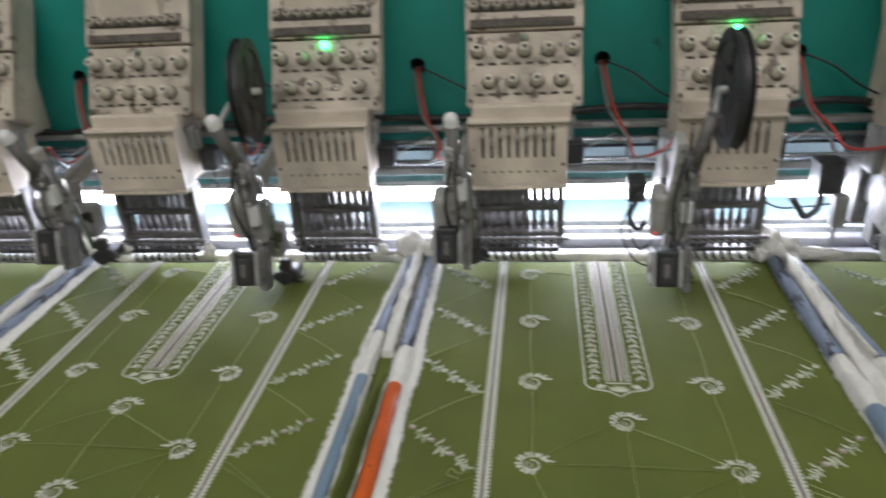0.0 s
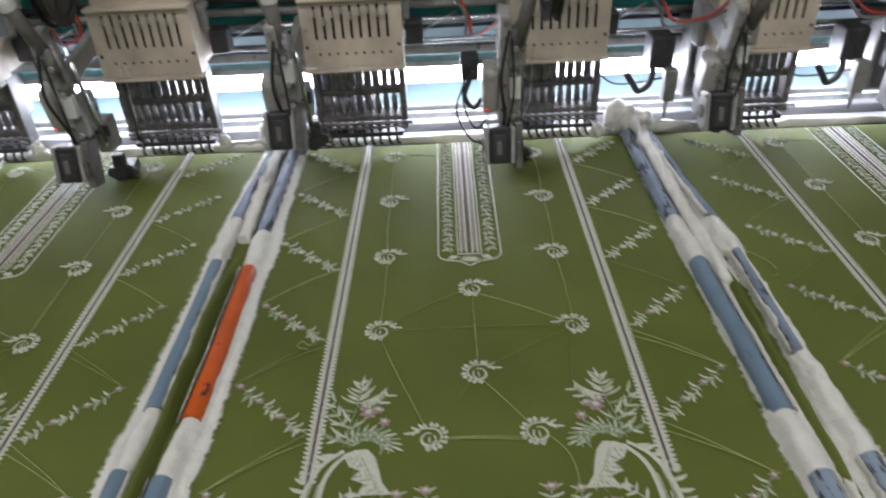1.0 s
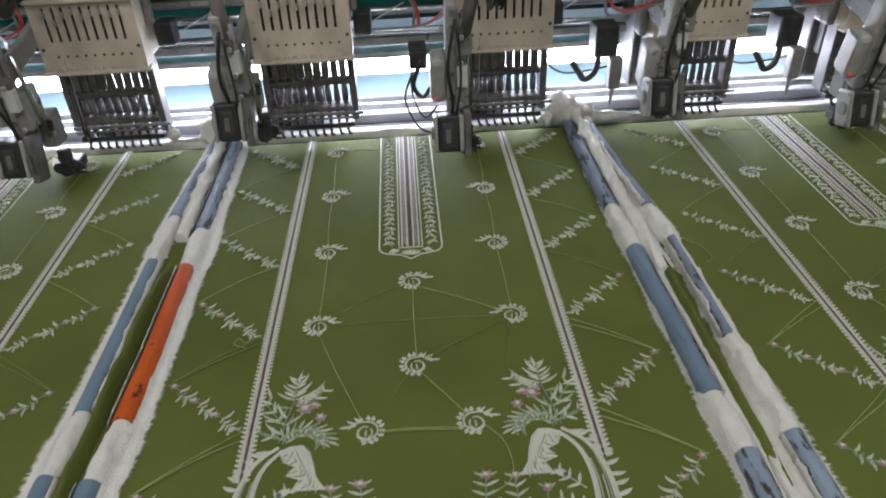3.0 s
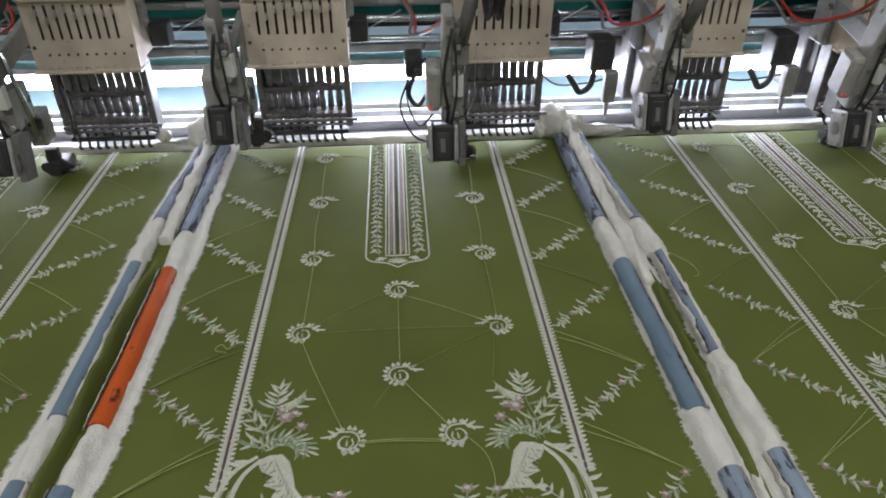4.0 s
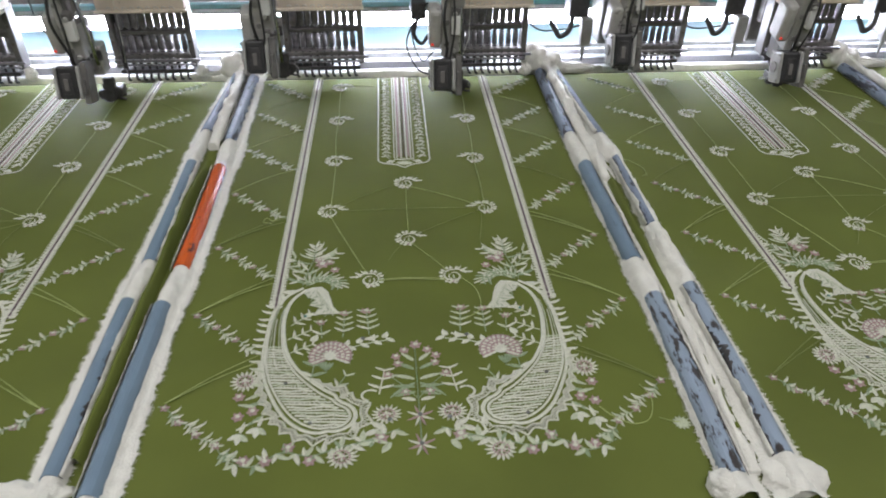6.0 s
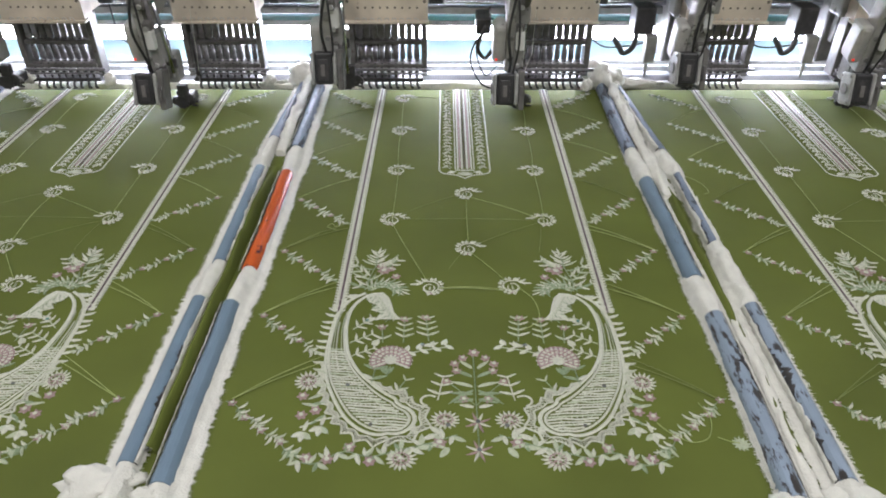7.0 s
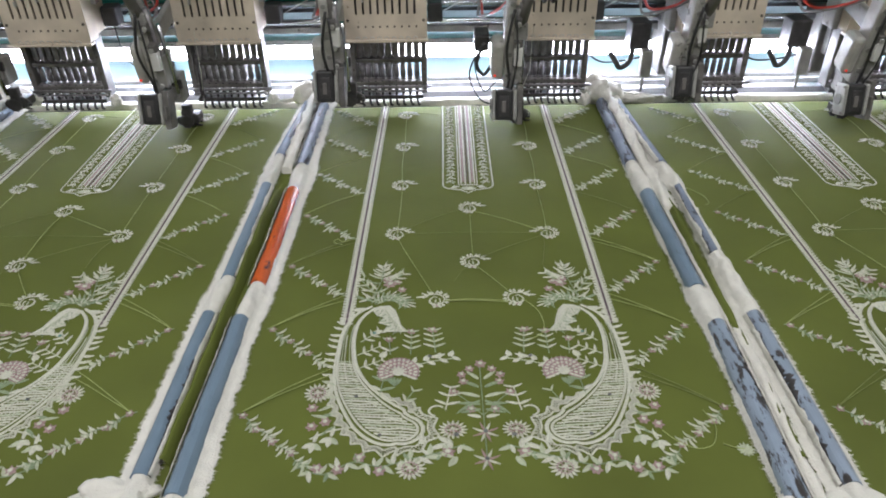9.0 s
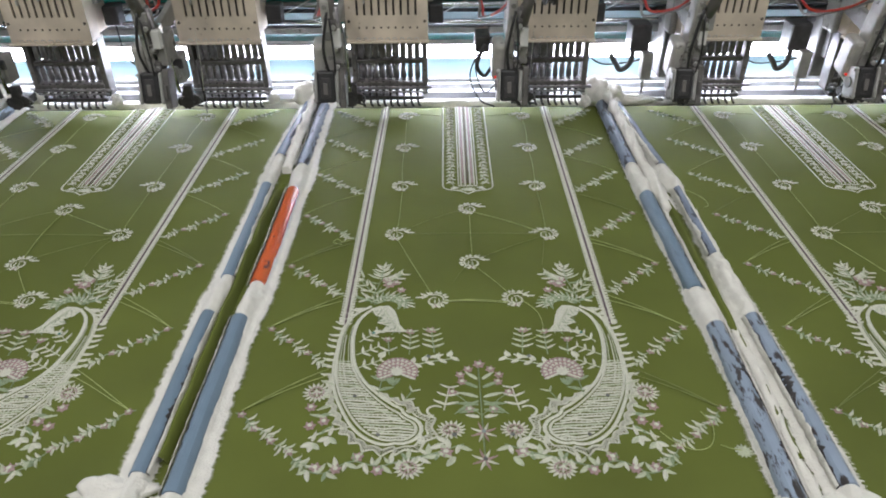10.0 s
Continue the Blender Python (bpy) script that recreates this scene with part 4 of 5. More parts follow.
def clamp_strip(pts, clips, off, seed, frayed, shift=0.0, R=0.0125, inner_right=True, group="clamp strips on the cloth"):
    """White wadding over a rod, with snapped-on half-pipe clips. pts: x, y, width; clips: y0, y1, material, label."""
    rnd = random.Random(seed)
    cx, cw = strip_path(pts)
    ob = empty("clamp_strip", "white wadding strip on the cloth under plastic pipe clips", "clamp strip", group)
    ob.matrix_basis = TURN @ pose(shift, 0, 0)
    covered = lambda y: any(a - 0.004 > y > b + 0.004 for a, b, *_ in clips)
    bm = bmesh.new()
    y0, y1 = pts[0][1], pts[-1][1]
    n = int(abs(y0 - y1) / 0.0035)
    cols = 17
    rows = []
    for j in range(n + 1):
        y = y0 + (y1 - y0) * j / n
        gap = min([abs(y - e) for a, b, *_ in clips for e in (a, b)]) if not covered(y) else 0
        puff = min(1, gap / 0.03)
        w, x = cw(y) * (0.80 + 0.10 * puff + 0.10 * noise.noise((seed, y * 16, 9))), cx(y) + 0.0015 * noise.noise((seed, y * 25, 0))
        row = []
        for i in range(cols):
            u = -1 + 2 * i / (cols - 1)
            edge = w / 2 + (rnd.uniform(-0.0012, 0.0022) if abs(u) == 1 else 0) + 0.0025 * noise.noise((seed + 3 * (u > 0), y * 40, 2))
            px = x + u * edge
            d = px - (x + off)
            rr = R * (0.93 if covered(y) else 1.0 + 0.14 * puff + 0.20 * noise.noise((seed, y * 34, u * 1.6)) * (0.4 + puff))
            hump = CZ + rr * 0.75 + math.sqrt(max(0, rr * rr - d * d)) if abs(d) < rr else CZ + 0.0035 + 0.010 * math.exp(-(abs(d) - rr) / 0.004)
            z = hump + (0.0 if covered(y) and abs(d) < rr else 0.0016 * noise.noise((px * 160, y * 120, seed)))
            if abs(u) == 1:
                z = CZ + 0.0012
            row.append(bm.verts.new((px, y, z)))
        rows.append(row)
    for j in range(n):
        for i in range(cols - 1):
            bm.faces.new((rows[j][i], rows[j + 1][i], rows[j + 1][i + 1], rows[j][i + 1])).smooth = True
    for j in range(0, n, 1):
        for side in frayed:
            for _ in range(3):
                v = rows[j][0 if side < 0 else -1].co
                ln = rnd.uniform(0.0015, 0.0055)
                yy = v.y + rnd.uniform(-0.002, 0.002)
                tip = bm.verts.new((v.x + side * ln, yy + rnd.uniform(-0.003, 0.002), v.z + rnd.uniform(0, 0.002)))
                a_, b_ = bm.verts.new((v.x - side * 0.003, yy - 0.0009, v.z + 0.0018)), bm.verts.new((v.x - side * 0.003, yy + 0.0009, v.z + 0.0018))
                bm.faces.new((a_, b_, tip))
    part("wadding", bm, FLUFF, ob)
    for ya, yb, mat, label, a0, a1 in clips:
        bm = bmesh.new()
        m = int(abs(ya - yb) / 0.006)
        ro, ri = R * 1.13, R * 1.0
        prof = [(ro * (1.04 if 60 < a < 130 else 1.0), a) for a in [a0 + (a1 - a0) * q / 9 for q in range(10)]] + [(ri, a) for a in [a1 - (a1 - a0) * q / 9 for q in range(10)]]
        ring = []
        for j in range(m + 1):
            y = ya + (yb - ya) * j / m
            x = cx(y) + off + 0.0008 * noise.noise((seed, y * 8, 5))
            ch = 0.0022 * noise.noise((y * 60, seed, 1)) if 0 < j < m else 0
            ring.append([bm.verts.new((x + (r_ + (ch if a in (a0, a1) else 0)) * math.cos(radians(a)), y, CZ + R * 0.80 + r_ * math.sin(radians(a)))) for r_, a in prof])
        k = len(prof)
        for j in range(m):
            for i in range(k):
                bm.faces.new((ring[j][i], ring[j][(i + 1) % k], ring[j + 1][(i + 1) % k], ring[j + 1][i]))
        bm.faces.new(ring[0]), bm.faces.new(ring[-1][::-1])
        bmesh.ops.recalc_face_normals(bm, faces=bm.faces)
        clip = part("pipe_clip", bm, mat, ob, label)
        # the inner edge is cracked open, with torn fabric hanging over it
        inner = max(a0, 30) if inner_right else min(a1, 150)
        way = 1 if inner_right else -1
        # the black strip also puts the shade of the crevice into colour
        for torn, (nm, m_, base, amp, lab) in enumerate((("crack", BLACK, 0.0, 58 if mat is BLUECHIP else 46 if mat is SILVER else 40, "black strip for the cracked edge and shaded crevice of a clip"),
                                                         ("torn_edge", FLUFF, -8.0, 30, "torn white fabric along a clip edge"))):
            bm = bmesh.new()
            prev = None
            steps = int(abs(ya - yb) / 0.0018)
            for j in range(steps + 1):
                y = ya + (yb - ya) * j / steps
                x = cx(y) + off + 0.0008 * noise.noise((seed, y * 8, 5))
                wide = base + amp * max(0.0, 0.15 + 0.8 * noise.noise((y * 17, seed * 1.7, torn * 5)) + 0.2 * torn + 0.5 * noise.noise((y * 60, seed, torn)) + (0.6 - 0.35 * torn) * noise.noise((y * 190, seed, torn + 2)))
                wide *= min(1, 5 * j / steps, 5 * (steps - j) / steps)
                wide = max(wide, 3.0)
                rr = ro * 1.05 + 0.0006 + 0.0014 * torn
                here = []
                for q in (-26 + 12 * noise.noise((y * 90, seed, 8)), wide * 0.5, wide):
                    a = radians(inner + way * q)
                    lift = rr + (0.0025 * torn * abs(noise.noise((y * 50, q, seed))))
                    here.append(bm.verts.new((x + lift * math.cos(a), y, max(CZ + 0.002, CZ + R * 0.80 + lift * math.sin(a)))))
                if prev:
                    for q in (0, 1):
                        bm.faces.new((prev[q], prev[q + 1], here[q + 1], here[q])).smooth = True
                prev = here
            if len(bm.faces):
                thick(bm, 0.0005)
                part(nm, bm, m_, clip, lab)
            else:
                bm.free()
    ON_FRAME.append(ob)
    return ob


L1 = [(-0.3553, 0.422, 0.036), (-0.3560, 0.353, 0.036), (-0.3682, 0.152, 0.036), (-0.3686, 0.012, 0.034), (-0.3675, -0.125, 0.040), (-0.3673, -0.269, 0.044), (-0.3723, -0.359, 0.044), (-0.3716, -0.505, 0.046), (-0.3705, -0.685, 0.046)]
L2 = [(-0.3028, 0.422, 0.034), (-0.3045, 0.346, 0.034), (-0.3045, 0.175, 0.042), (-0.3049, 0.080, 0.052), (-0.3049, -0.006, 0.042), (-0.3053, -0.145, 0.044), (-0.3066, -0.288, 0.042), (-0.3137, -0.368, 0.046), (-0.3141, -0.505, 0.046), (-0.3139, -0.690, 0.050)]
def cloth_fold(pts, shift):
    """A ridge of the olive cloth pinched up between two strips."""
    bm = bmesh.new()
    rows = []
    sp = spline(pts, 14)
    for i, (x, y, h) in enumerate(sp):
        x += 0.002 * noise.noise((y * 20, 3, shift)) + shift
        row = []
        for u in (-1, -0.5, -0.15, 0.2, 0.55, 1):
            zz = CZ - 0.001 + h * max(0, 1 - abs(u)) ** 0.6 * (1 + 0.3 * noise.noise((y * 30, u, 7)))
            row.append(bm.verts.new((x + u * 0.0075, y, zz)))
        rows.append(row)
    for a_, b_ in zip(rows, rows[1:]):
        for k in range(5):
            bm.faces.new((a_[k], a_[k + 1], b_[k + 1], b_[k])).smooth = True
    bmesh.ops.recalc_face_normals(bm, faces=bm.faces)
    part("cloth_fold", bm, OLIVE, cloth, "pinched ridge of olive cloth between two strips").matrix_basis = TURN


for sh in (0.0, -PANEL):
    cloth_fold([(-0.340, 0.04, 0.004), (-0.342, -0.06, 0.023), (-0.343, -0.18, 0.025), (-0.345, -0.30, 0.021), (-0.347, -0.42, 0.019), (-0.349, -0.60, 0.016)], sh)
for sh in (0.0, PANEL):
    cloth_fold([(0.342, 0.04, 0.004), (0.344, -0.06, 0.014), (0.343, -0.18, 0.016), (0.344, -0.30, 0.014), (0.343, -0.42, 0.012), (0.340, -0.60, 0.010)], sh)
R1 = [(0.3182, 0.430, 0.036), (0.3175, 0.354, 0.036), (0.3155, 0.183, 0.038), (0.3155, 0.094, 0.044), (0.3179, -0.022, 0.046), (0.3186, -0.168, 0.050), (0.3202, -0.304, 0.052), (0.3231, -0.381, 0.056), (0.3199, -0.538, 0.054), (0.3156, -0.688, 0.052)]
R2 = [(0.3427, 0.430, 0.034), (0.3454, 0.363, 0.034), (0.3555, 0.183, 0.036), (0.3649, 0.068, 0.050), (0.3717, -0.006, 0.030), (0.3712, -0.137, 0.028), (0.3695, -0.247, 0.032), (0.3709, -0.365, 0.050), (0.3704, -0.497, 0.052), (0.3686, -0.687, 0.056)]
blue, chip, silv = "slate blue plastic pipe clip", "chipped blue plastic pipe clip showing dark beneath", "rubbed silvery blue plastic pipe clip"
for sh, sd in ((0.0, 1), (-PANEL, 21)):
    clamp_strip(L1, ((0.40, 0.135, SILVER, silv, 30, 175), (0.016, -0.268, BLUE, blue, 38, 172), (-0.352, -0.622, BLUE, blue, 38, 190)), 0.0070, sd, (-1, 1), sh, 0.0096, True)
    clamp_strip(L2, ((0.39, 0.092, SILVER, silv, 5, 150), (-0.003, -0.286, ORANGE, "scuffed orange plastic pipe clip", -8, 152), (-0.362, -0.648, BLUE, blue, -8, 148)), -0.0065, sd + 1, (-1, 1), sh, 0.0102, False)
for sh, sd in ((0.0, 5), (PANEL, 25)):
    clamp_strip(R1, ((0.395, 0.088, SILVER, silv, 50, 203), (-0.025, -0.304, BLUE, blue, 42, 203), (-0.382, -0.662, BLUECHIP, chip, 45, 203)), -0.0070, sd, (-1, 1), sh, 0.0110, True)
    clamp_strip(R2, ((0.39, 0.085, SILVER, silv, -22, 120), (-0.005, -0.215, SILVER, silv, 95, 160), (-0.362, -0.640, BLUECHIP, chip, 5, 150)), 0.001, sd + 1, (-1, 1), sh, 0.0100, False)


def crumple(name, x, y, z, rx, ry, rz, seed, label, amp=0.3, sub=4, mat=None):
    bm = bmesh.new()
    bmesh.ops.create_icosphere(bm, subdivisions=sub, radius=1.0)
    for v in bm.verts:
        c = v.co
        k = 1 + amp * noise.noise(c * 1.6 + Vector((seed, 0, 0))) + 0.5 * amp * abs(noise.noise(c * 4.0 + Vector((0, seed, 0)))) + 0.15 * amp * noise.noise(c * 11)
        v.co = Vector((c.x * rx * k, c.y * ry * k, max(c.z * rz * k, -rz * 0.8)))
    ob = part(name, bm, mat or FLUFF, smooth=True)
    ob.matrix_basis = pose(x, y, z)
    return tagged(ob, label, "fabric", "wads of white fabric")


def wad(x, y, *rest):
    ob = crumple("fabric_wad", x, y, *rest)
    ob.matrix_basis = TURN @ ob.matrix_basis
    ON_FRAME.append(ob)


knot = "crumpled white fabric wad at a clamp strip end"
for sh in (0.0, -PANEL):
    wad(-0.358 + sh, 0.435, 0.922, 0.030, 0.026, 0.026, 3.1, knot)
    wad(-0.312 + sh, 0.425, 0.922, 0.022, 0.026, 0.022, 7.7, knot)
    wad(-0.386 + sh, -0.640, 0.903, 0.040, 0.019, 0.015, 9.2, knot, 0.6)
    wad(-0.330 + sh, -0.662, 0.906, 0.016, 0.013, 0.013, 5.2, knot, 0.5)
for sh in (0.0, PANEL):
    wad(0.300 + sh, 0.430, 0.928, 0.028, 0.030, 0.030, 4.4, knot)
    wad(0.335 + sh, 0.433, 0.918, 0.032, 0.024, 0.022, 6.1, knot)
    wad(0.390 + sh, 0.440, 0.902, 0.045, 0.014, 0.012, 8.3, knot)
    wad(0.298 + sh, -0.668, 0.907, 0.018, 0.014, 0.014, 1.2, knot)
    wad(0.372 + sh, -0.662, 0.903, 0.036, 0.020, 0.013, 2.9, knot)


def fabric_twist(pts, r, seed, shift):
    """A loosely twisted strip of white fabric lying between two strips."""
    bm = bmesh.new()
    sp = spline(pts, 10)
    rows = []
    for i, p in enumerate(sp):
        p = Vector(p)
        row = []
        for k in range(14):
            a = 2 * math.pi * k / 14
            q = r * (0.75 + 0.55 * noise.noise((math.cos(a) * 1.5 + i * 0.22, math.sin(a) * 1.5, seed)) + 0.25 * noise.noise((math.cos(a) * 4, math.sin(a) * 4, i * 0.5 + seed)))
            row.append(bm.verts.new((p.x + shift + q * math.cos(a), p.y, max(CZ + 0.001, p.z + q * math.sin(a)))))
        rows.append(row)
    for a_, b_ in zip(rows, rows[1:]):
        for k in range(14):
            bm.faces.new((a_[k], a_[(k + 1) % 14], b_[(k + 1) % 14], b_[k])).smooth = True
    bm.faces.new(rows[0][::-1]), bm.faces.new(rows[-1])
    bmesh.ops.recalc_face_normals(bm, faces=bm.faces)
    ob = tagged(part("fabric_twist", bm, FLUFF), "twisted white fabric strip lying between two pipe clips", "fabric", "twisted fabric strips")
    ob.matrix_basis = TURN
    ON_FRAME.append(ob)


for sh in (0.0, -PANEL):
    fabric_twist([(-0.338, 0.43, 0.922), (-0.334, 0.36, 0.920), (-0.336, 0.28, 0.917), (-0.338, 0.21, 0.914), (-0.338, 0.14, 0.910), (-0.339, 0.08, 0.906)], 0.012, 3 + sh, sh)
    fabric_twist([(-0.360, 0.430, 0.915), (-0.395, 0.428, 0.908), (-0.425, 0.432, 0.904), (-0.455, 0.426, 0.902)], 0.006, 7 + sh, sh)
for sh in (0.0, PANEL):
    fabric_twist([(0.322, 0.43, 0.926), (0.326, 0.36, 0.922), (0.328, 0.28, 0.920), (0.329, 0.20, 0.917), (0.331, 0.12, 0.914), (0.336, 0.03, 0.908), (0.340, -0.07, 0.904)], 0.013, 9 + sh, sh)
    fabric_twist([(0.343, -0.36, 0.899), (0.342, -0.42, 0.904), (0.341, -0.50, 0.904), (0.338, -0.57, 0.903), (0.335, -0.655, 0.902)], 0.0085, 13 + sh, sh)
    fabric_twist([(0.330, 0.433, 0.915), (0.355, 0.440, 0.918), (0.385, 0.433, 0.910), (0.420, 0.440, 0.906), (0.455, 0.436, 0.902)], 0.008, 5 + sh, sh)


def edge_fabric(name, y, half, z, seed, label):
    """A crumpled strip of white fabric along the frame."""
    bm = bmesh.new()
    rows = []
    for i in range(641):
        x = -1.6 + 3.2 * i / 640
        o = 0.006 * noise.noise((x * 6, seed, 0)) + 0.002 * noise.noise((x * 40, seed, 0))
        row = []
        for k in range(7):
            u = -1 + k / 3
            zz = z + 0.006 * (1 - u * u) + 0.004 * noise.noise((x * 18, u * 2, seed)) - (0.006 if abs(u) == 1 else 0)
            row.append(bm.verts.new((x, y + o + u * (half + 0.003 * noise.noise((x * 70, seed, u))), zz)))
        rows.append(row)
    for i in range(640):
        for k in range(6):
            bm.faces.new((rows[i][k], rows[i + 1][k], rows[i + 1][k + 1], rows[i][k + 1])).smooth = True
    ob = tagged(part(name, bm, FLUFF), label, "fabric")
    ON_FRAME.append(ob)


edge_fabric("rear_fabric_edge", 0.462, 0.010, 0.897, 2.0, "crumpled white fabric edge clamped behind the cloth")
edge_fabric("front_fabric_edge", -0.708, 0.022, 0.897, 8.0, "frayed white fabric edge clamped on the front bar")


# ---------------------------------------------------------------- needle heads
OX = 0.0115                   # the upper panels sit off the middle of the needle plate


# the upper fascia leans back from the needle plate
FASCIA = Matrix.Translation((0, 0.412, 1.193)) @ pose(0, 0, 0, -25, 0, 0) @ Matrix.Translation((0, -0.357, -1.201))


def knob_mesh():
    bm = bmesh.new()
    # the centre hole is coloured black for the shade in it
    rings(bm, (0, 0, 0), (0, -1, 0), [(0, 0.0125), (0.003, 0.0125), (0.004, 0.0110), (0.009, 0.0105), (0.010, 0.0085), (0.027, 0.0078), (0.0295, 0.0070), (0.0295, 0.0034), (0.016, 0.0034)],
          16, [1, 1, 2, 2, 0, 0, 0, 3, 3])
    return take(part("k", bm, [KNOB, GRIME_MARKS, CREAM2, RUBBER]), "tension_knob")


def needle_mesh():
    """One needle bar: rod, driver block, clamp and needle."""
    bm = bmesh.new()
    cyl(bm, (0, 0, 0.945), (0, 0, 1.075), 0.0037, seg=8)
    box(bm, -0.0064, 0.0064, -0.006, 0.006, 1.010, 1.046, 0.0020)
    cyl(bm, (0, 0, 1.046), (0, 0, 1.056), 0.0060, 0.0040, seg=8)
    cyl(bm, (0, 0, 0.964), (0, 0, 0.992), 0.0062, 0.0050, seg=8)
    box(bm, -0.0045, 0.0045, -0.005, 0.005, 0.950, 0.962, 0.001)
    cyl(bm, (0, 0, 0.915), (0, 0, 0.948), 0.0009, 0.0012, seg=6, mi=1)
    return take(part("n", bm, [GUN, CHROME]), "needle_bar")


def foot_mesh():
    """A presser foot: bent bar with a small hooked toe."""
    bm = bmesh.new()
    tube(bm, spline([(0, 0, 0.960), (0, -0.003, 0.942), (0, -0.001, 0.924), (0.001, -0.008, 0.914), (0.003, -0.013, 0.909), (0.006, -0.010, 0.908)], 4), 0.0026, 6)
    box(bm, -0.004, 0.004, -0.007, 0.003, 0.936, 0.946, 0.001)
    return take(part("f", bm, [BLACK]), "presser_foot")


KNOB_ME, NEEDLE_ME, FOOT_ME = knob_mesh(), needle_mesh(), foot_mesh()
SLOTS = [-0.060 + 0.015 * i for i in range(9)]
HEAD_LABEL = "grimy cream embroidery machine head with tension knobs and nine needles"


def needle_head():
    head = empty("embroidery_head", HEAD_LABEL, "machine head", "embroidery heads in a row")
    # body behind the panels
    bm = bmesh.new()
    box(bm, -0.080, 0.080, 0.415, 0.50, 1.060, 1.20, 0.004)
    box(bm, -0.060, 0.060, 0.48, 0.585, 1.13, 1.44, 0.004)
    part("body", bm, CREAM, head)
    bm = bmesh.new()
    box(bm, -0.080, 0.103, 0.372, 0.435, 1.206, 1.47, 0.006)
    part("fascia_housing", bm, CREAM, head).matrix_basis = FASCIA
    # upper thread guide panel
    bm = bmesh.new()
    box(bm, -0.089, 0.112, 0.352, 0.374, 1.330, 1.47, 0.003)
    # two dark bars stand for the slot region of the panel
    box(bm, -0.080, 0.096, 0.347, 0.353, 1.334, 1.349, 0.002, 1)
    box(bm, -0.080, 0.096, 0.349, 0.353, 1.362, 1.384, 0.002, 1)
    part("guide_panel", bm, [CREAMDARK, GRIME_MARKS], head).matrix_basis = FASCIA
    for i in range(9):
        bm = bmesh.new()
        # black bore, with its inner shade given as colour
        rings(bm, (-0.073 + 0.0200 * i, 0.349, 1.373), (0, -1, 0), [(0, 0.008), (0.008, 0.0075), (0.010, 0.0055), (0.010, 0.003), (0.006, 0.003)], 12, [0, 0, 0, 1, 1])
        part("guide_bush", bm, [CREAM2, RUBBER], head).matrix_basis = FASCIA
    # tension panel with its rounded lower corners
    bm = bmesh.new()
    box(bm, -0.0875, 0.1105, 0.357, 0.374, 1.201, 1.3285, 0.005)
    for z in (1.2745, 1.2225):
        for i in range(8):
            box(bm, -0.070 + 0.0212 * i, -0.057 + 0.0212 * i, 0.3545, 0.358, z - 0.002, z + 0.002, 0.0008, 1)
    part("tension_panel", bm, [CREAMDARK, GRIME_MARKS], head).matrix_basis = FASCIA
    for sx in (-1, 1):
        for z in (1.3175, 1.2120):
            bm = bmesh.new()
            cyl(bm, (OX + sx * 0.091, 0.3575, z), (OX + sx * 0.091, 0.354, z), 0.0038, seg=10)
            part("screw", bm, GRIME_MARKS, head).matrix_basis = FASCIA
    for i in range(5):
        share("tension_knob", KNOB_ME, head, FASCIA @ pose(-0.0675 + 0.0400 * i, 0.357, 1.2955, 0, 20 * i, 0))
    for i in range(4):
        share("tension_knob", KNOB_ME, head, FASCIA @ pose(-0.0480 + 0.0405 * i, 0.357, 1.2435, 0, 35 * i, 0))
    # apron under the tension panel
    bm = bmesh.new()
    box(bm, -0.078, 0.090, 0.400, 0.43, 1.172, 1.198, 0.003)
    box(bm, -0.086, 0.088, 0.382, 0.41, 1.1705, 1.1765, 0.002)
    part("apron", bm, CREAM, head)
    # slotted face plate, set from bars and rails so that its slots go through
    bm = bmesh.new()
    hw = 0.0845
    z0, z1, s0, s1, y0, y1 = 1.058, 1.172, 1.108, 1.164, 0.389, 0.393
    edges = [-hw] + [v for s in SLOTS for v in (s - 0.0024, s + 0.0024)] + [hw]
    for a, b in zip(edges[0::2], edges[1::2]):
        box(bm, a, b, y0, y1, s0, s1)
    box(bm, -hw, hw, y0, y1, s1, z1)
    box(bm, -hw, hw, y0, y1, z0, s0)
    bmesh.ops.remove_doubles(bm, verts=bm.verts, dist=1e-5)
    box(bm, -hw, -hw + 0.004, y1, 0.43, z0, z1)
    box(bm, hw - 0.004, hw, y1, 0.43, z0, z1)
    # raised dark dots stand for the shaded thread holes
    for x in SLOTS:
        cyl(bm, (x + 0.003, y0 - 0.0008, 1.0835), (x + 0.003, y0 + 0.001, 1.0835), 0.0023, seg=8, mi=1)
    for sx, z in ((-0.078, 1.096), (0.078, 1.096)):
        cyl(bm, (sx, y0 - 0.001, z), (sx, y0 + 0.001, z), 0.0032, seg=8, mi=1)
    part("face_plate", bm, [CREAM, GRIME_MARKS], head)
    # black sheet behind the slots, so that they read dark
    bm = bmesh.new()
    box(bm, -0.083, 0.083, 0.398, 0.404, 1.10, 1.168, 0)
    part("slot_backing", bm, BLACK, head)
    # ledge with small thread guides
    bm = bmesh.new()
    box(bm, -0.088, 0.087, 0.382, 0.404, 1.0520, 1.0580, 0.0015)
    part("ledge", bm, CREAM, head)
    for i, x in enumerate(SLOTS):
        bm = bmesh.new()
        tube(bm, spline([(x - 0.003, 0.386, 1.058), (x - 0.002, 0.381, 1.0640), (x + 0.004, 0.381, 1.0640), (x + 0.005, 0.386, 1.058)], 3), 0.0010, 5)
        part("thread_guide", bm, ALU, head)
        bm = bmesh.new()
        up = (0.0, -0.014, -0.002, 0.004, -0.006, 0.0, 0.003, -0.003, 0.001)[i]
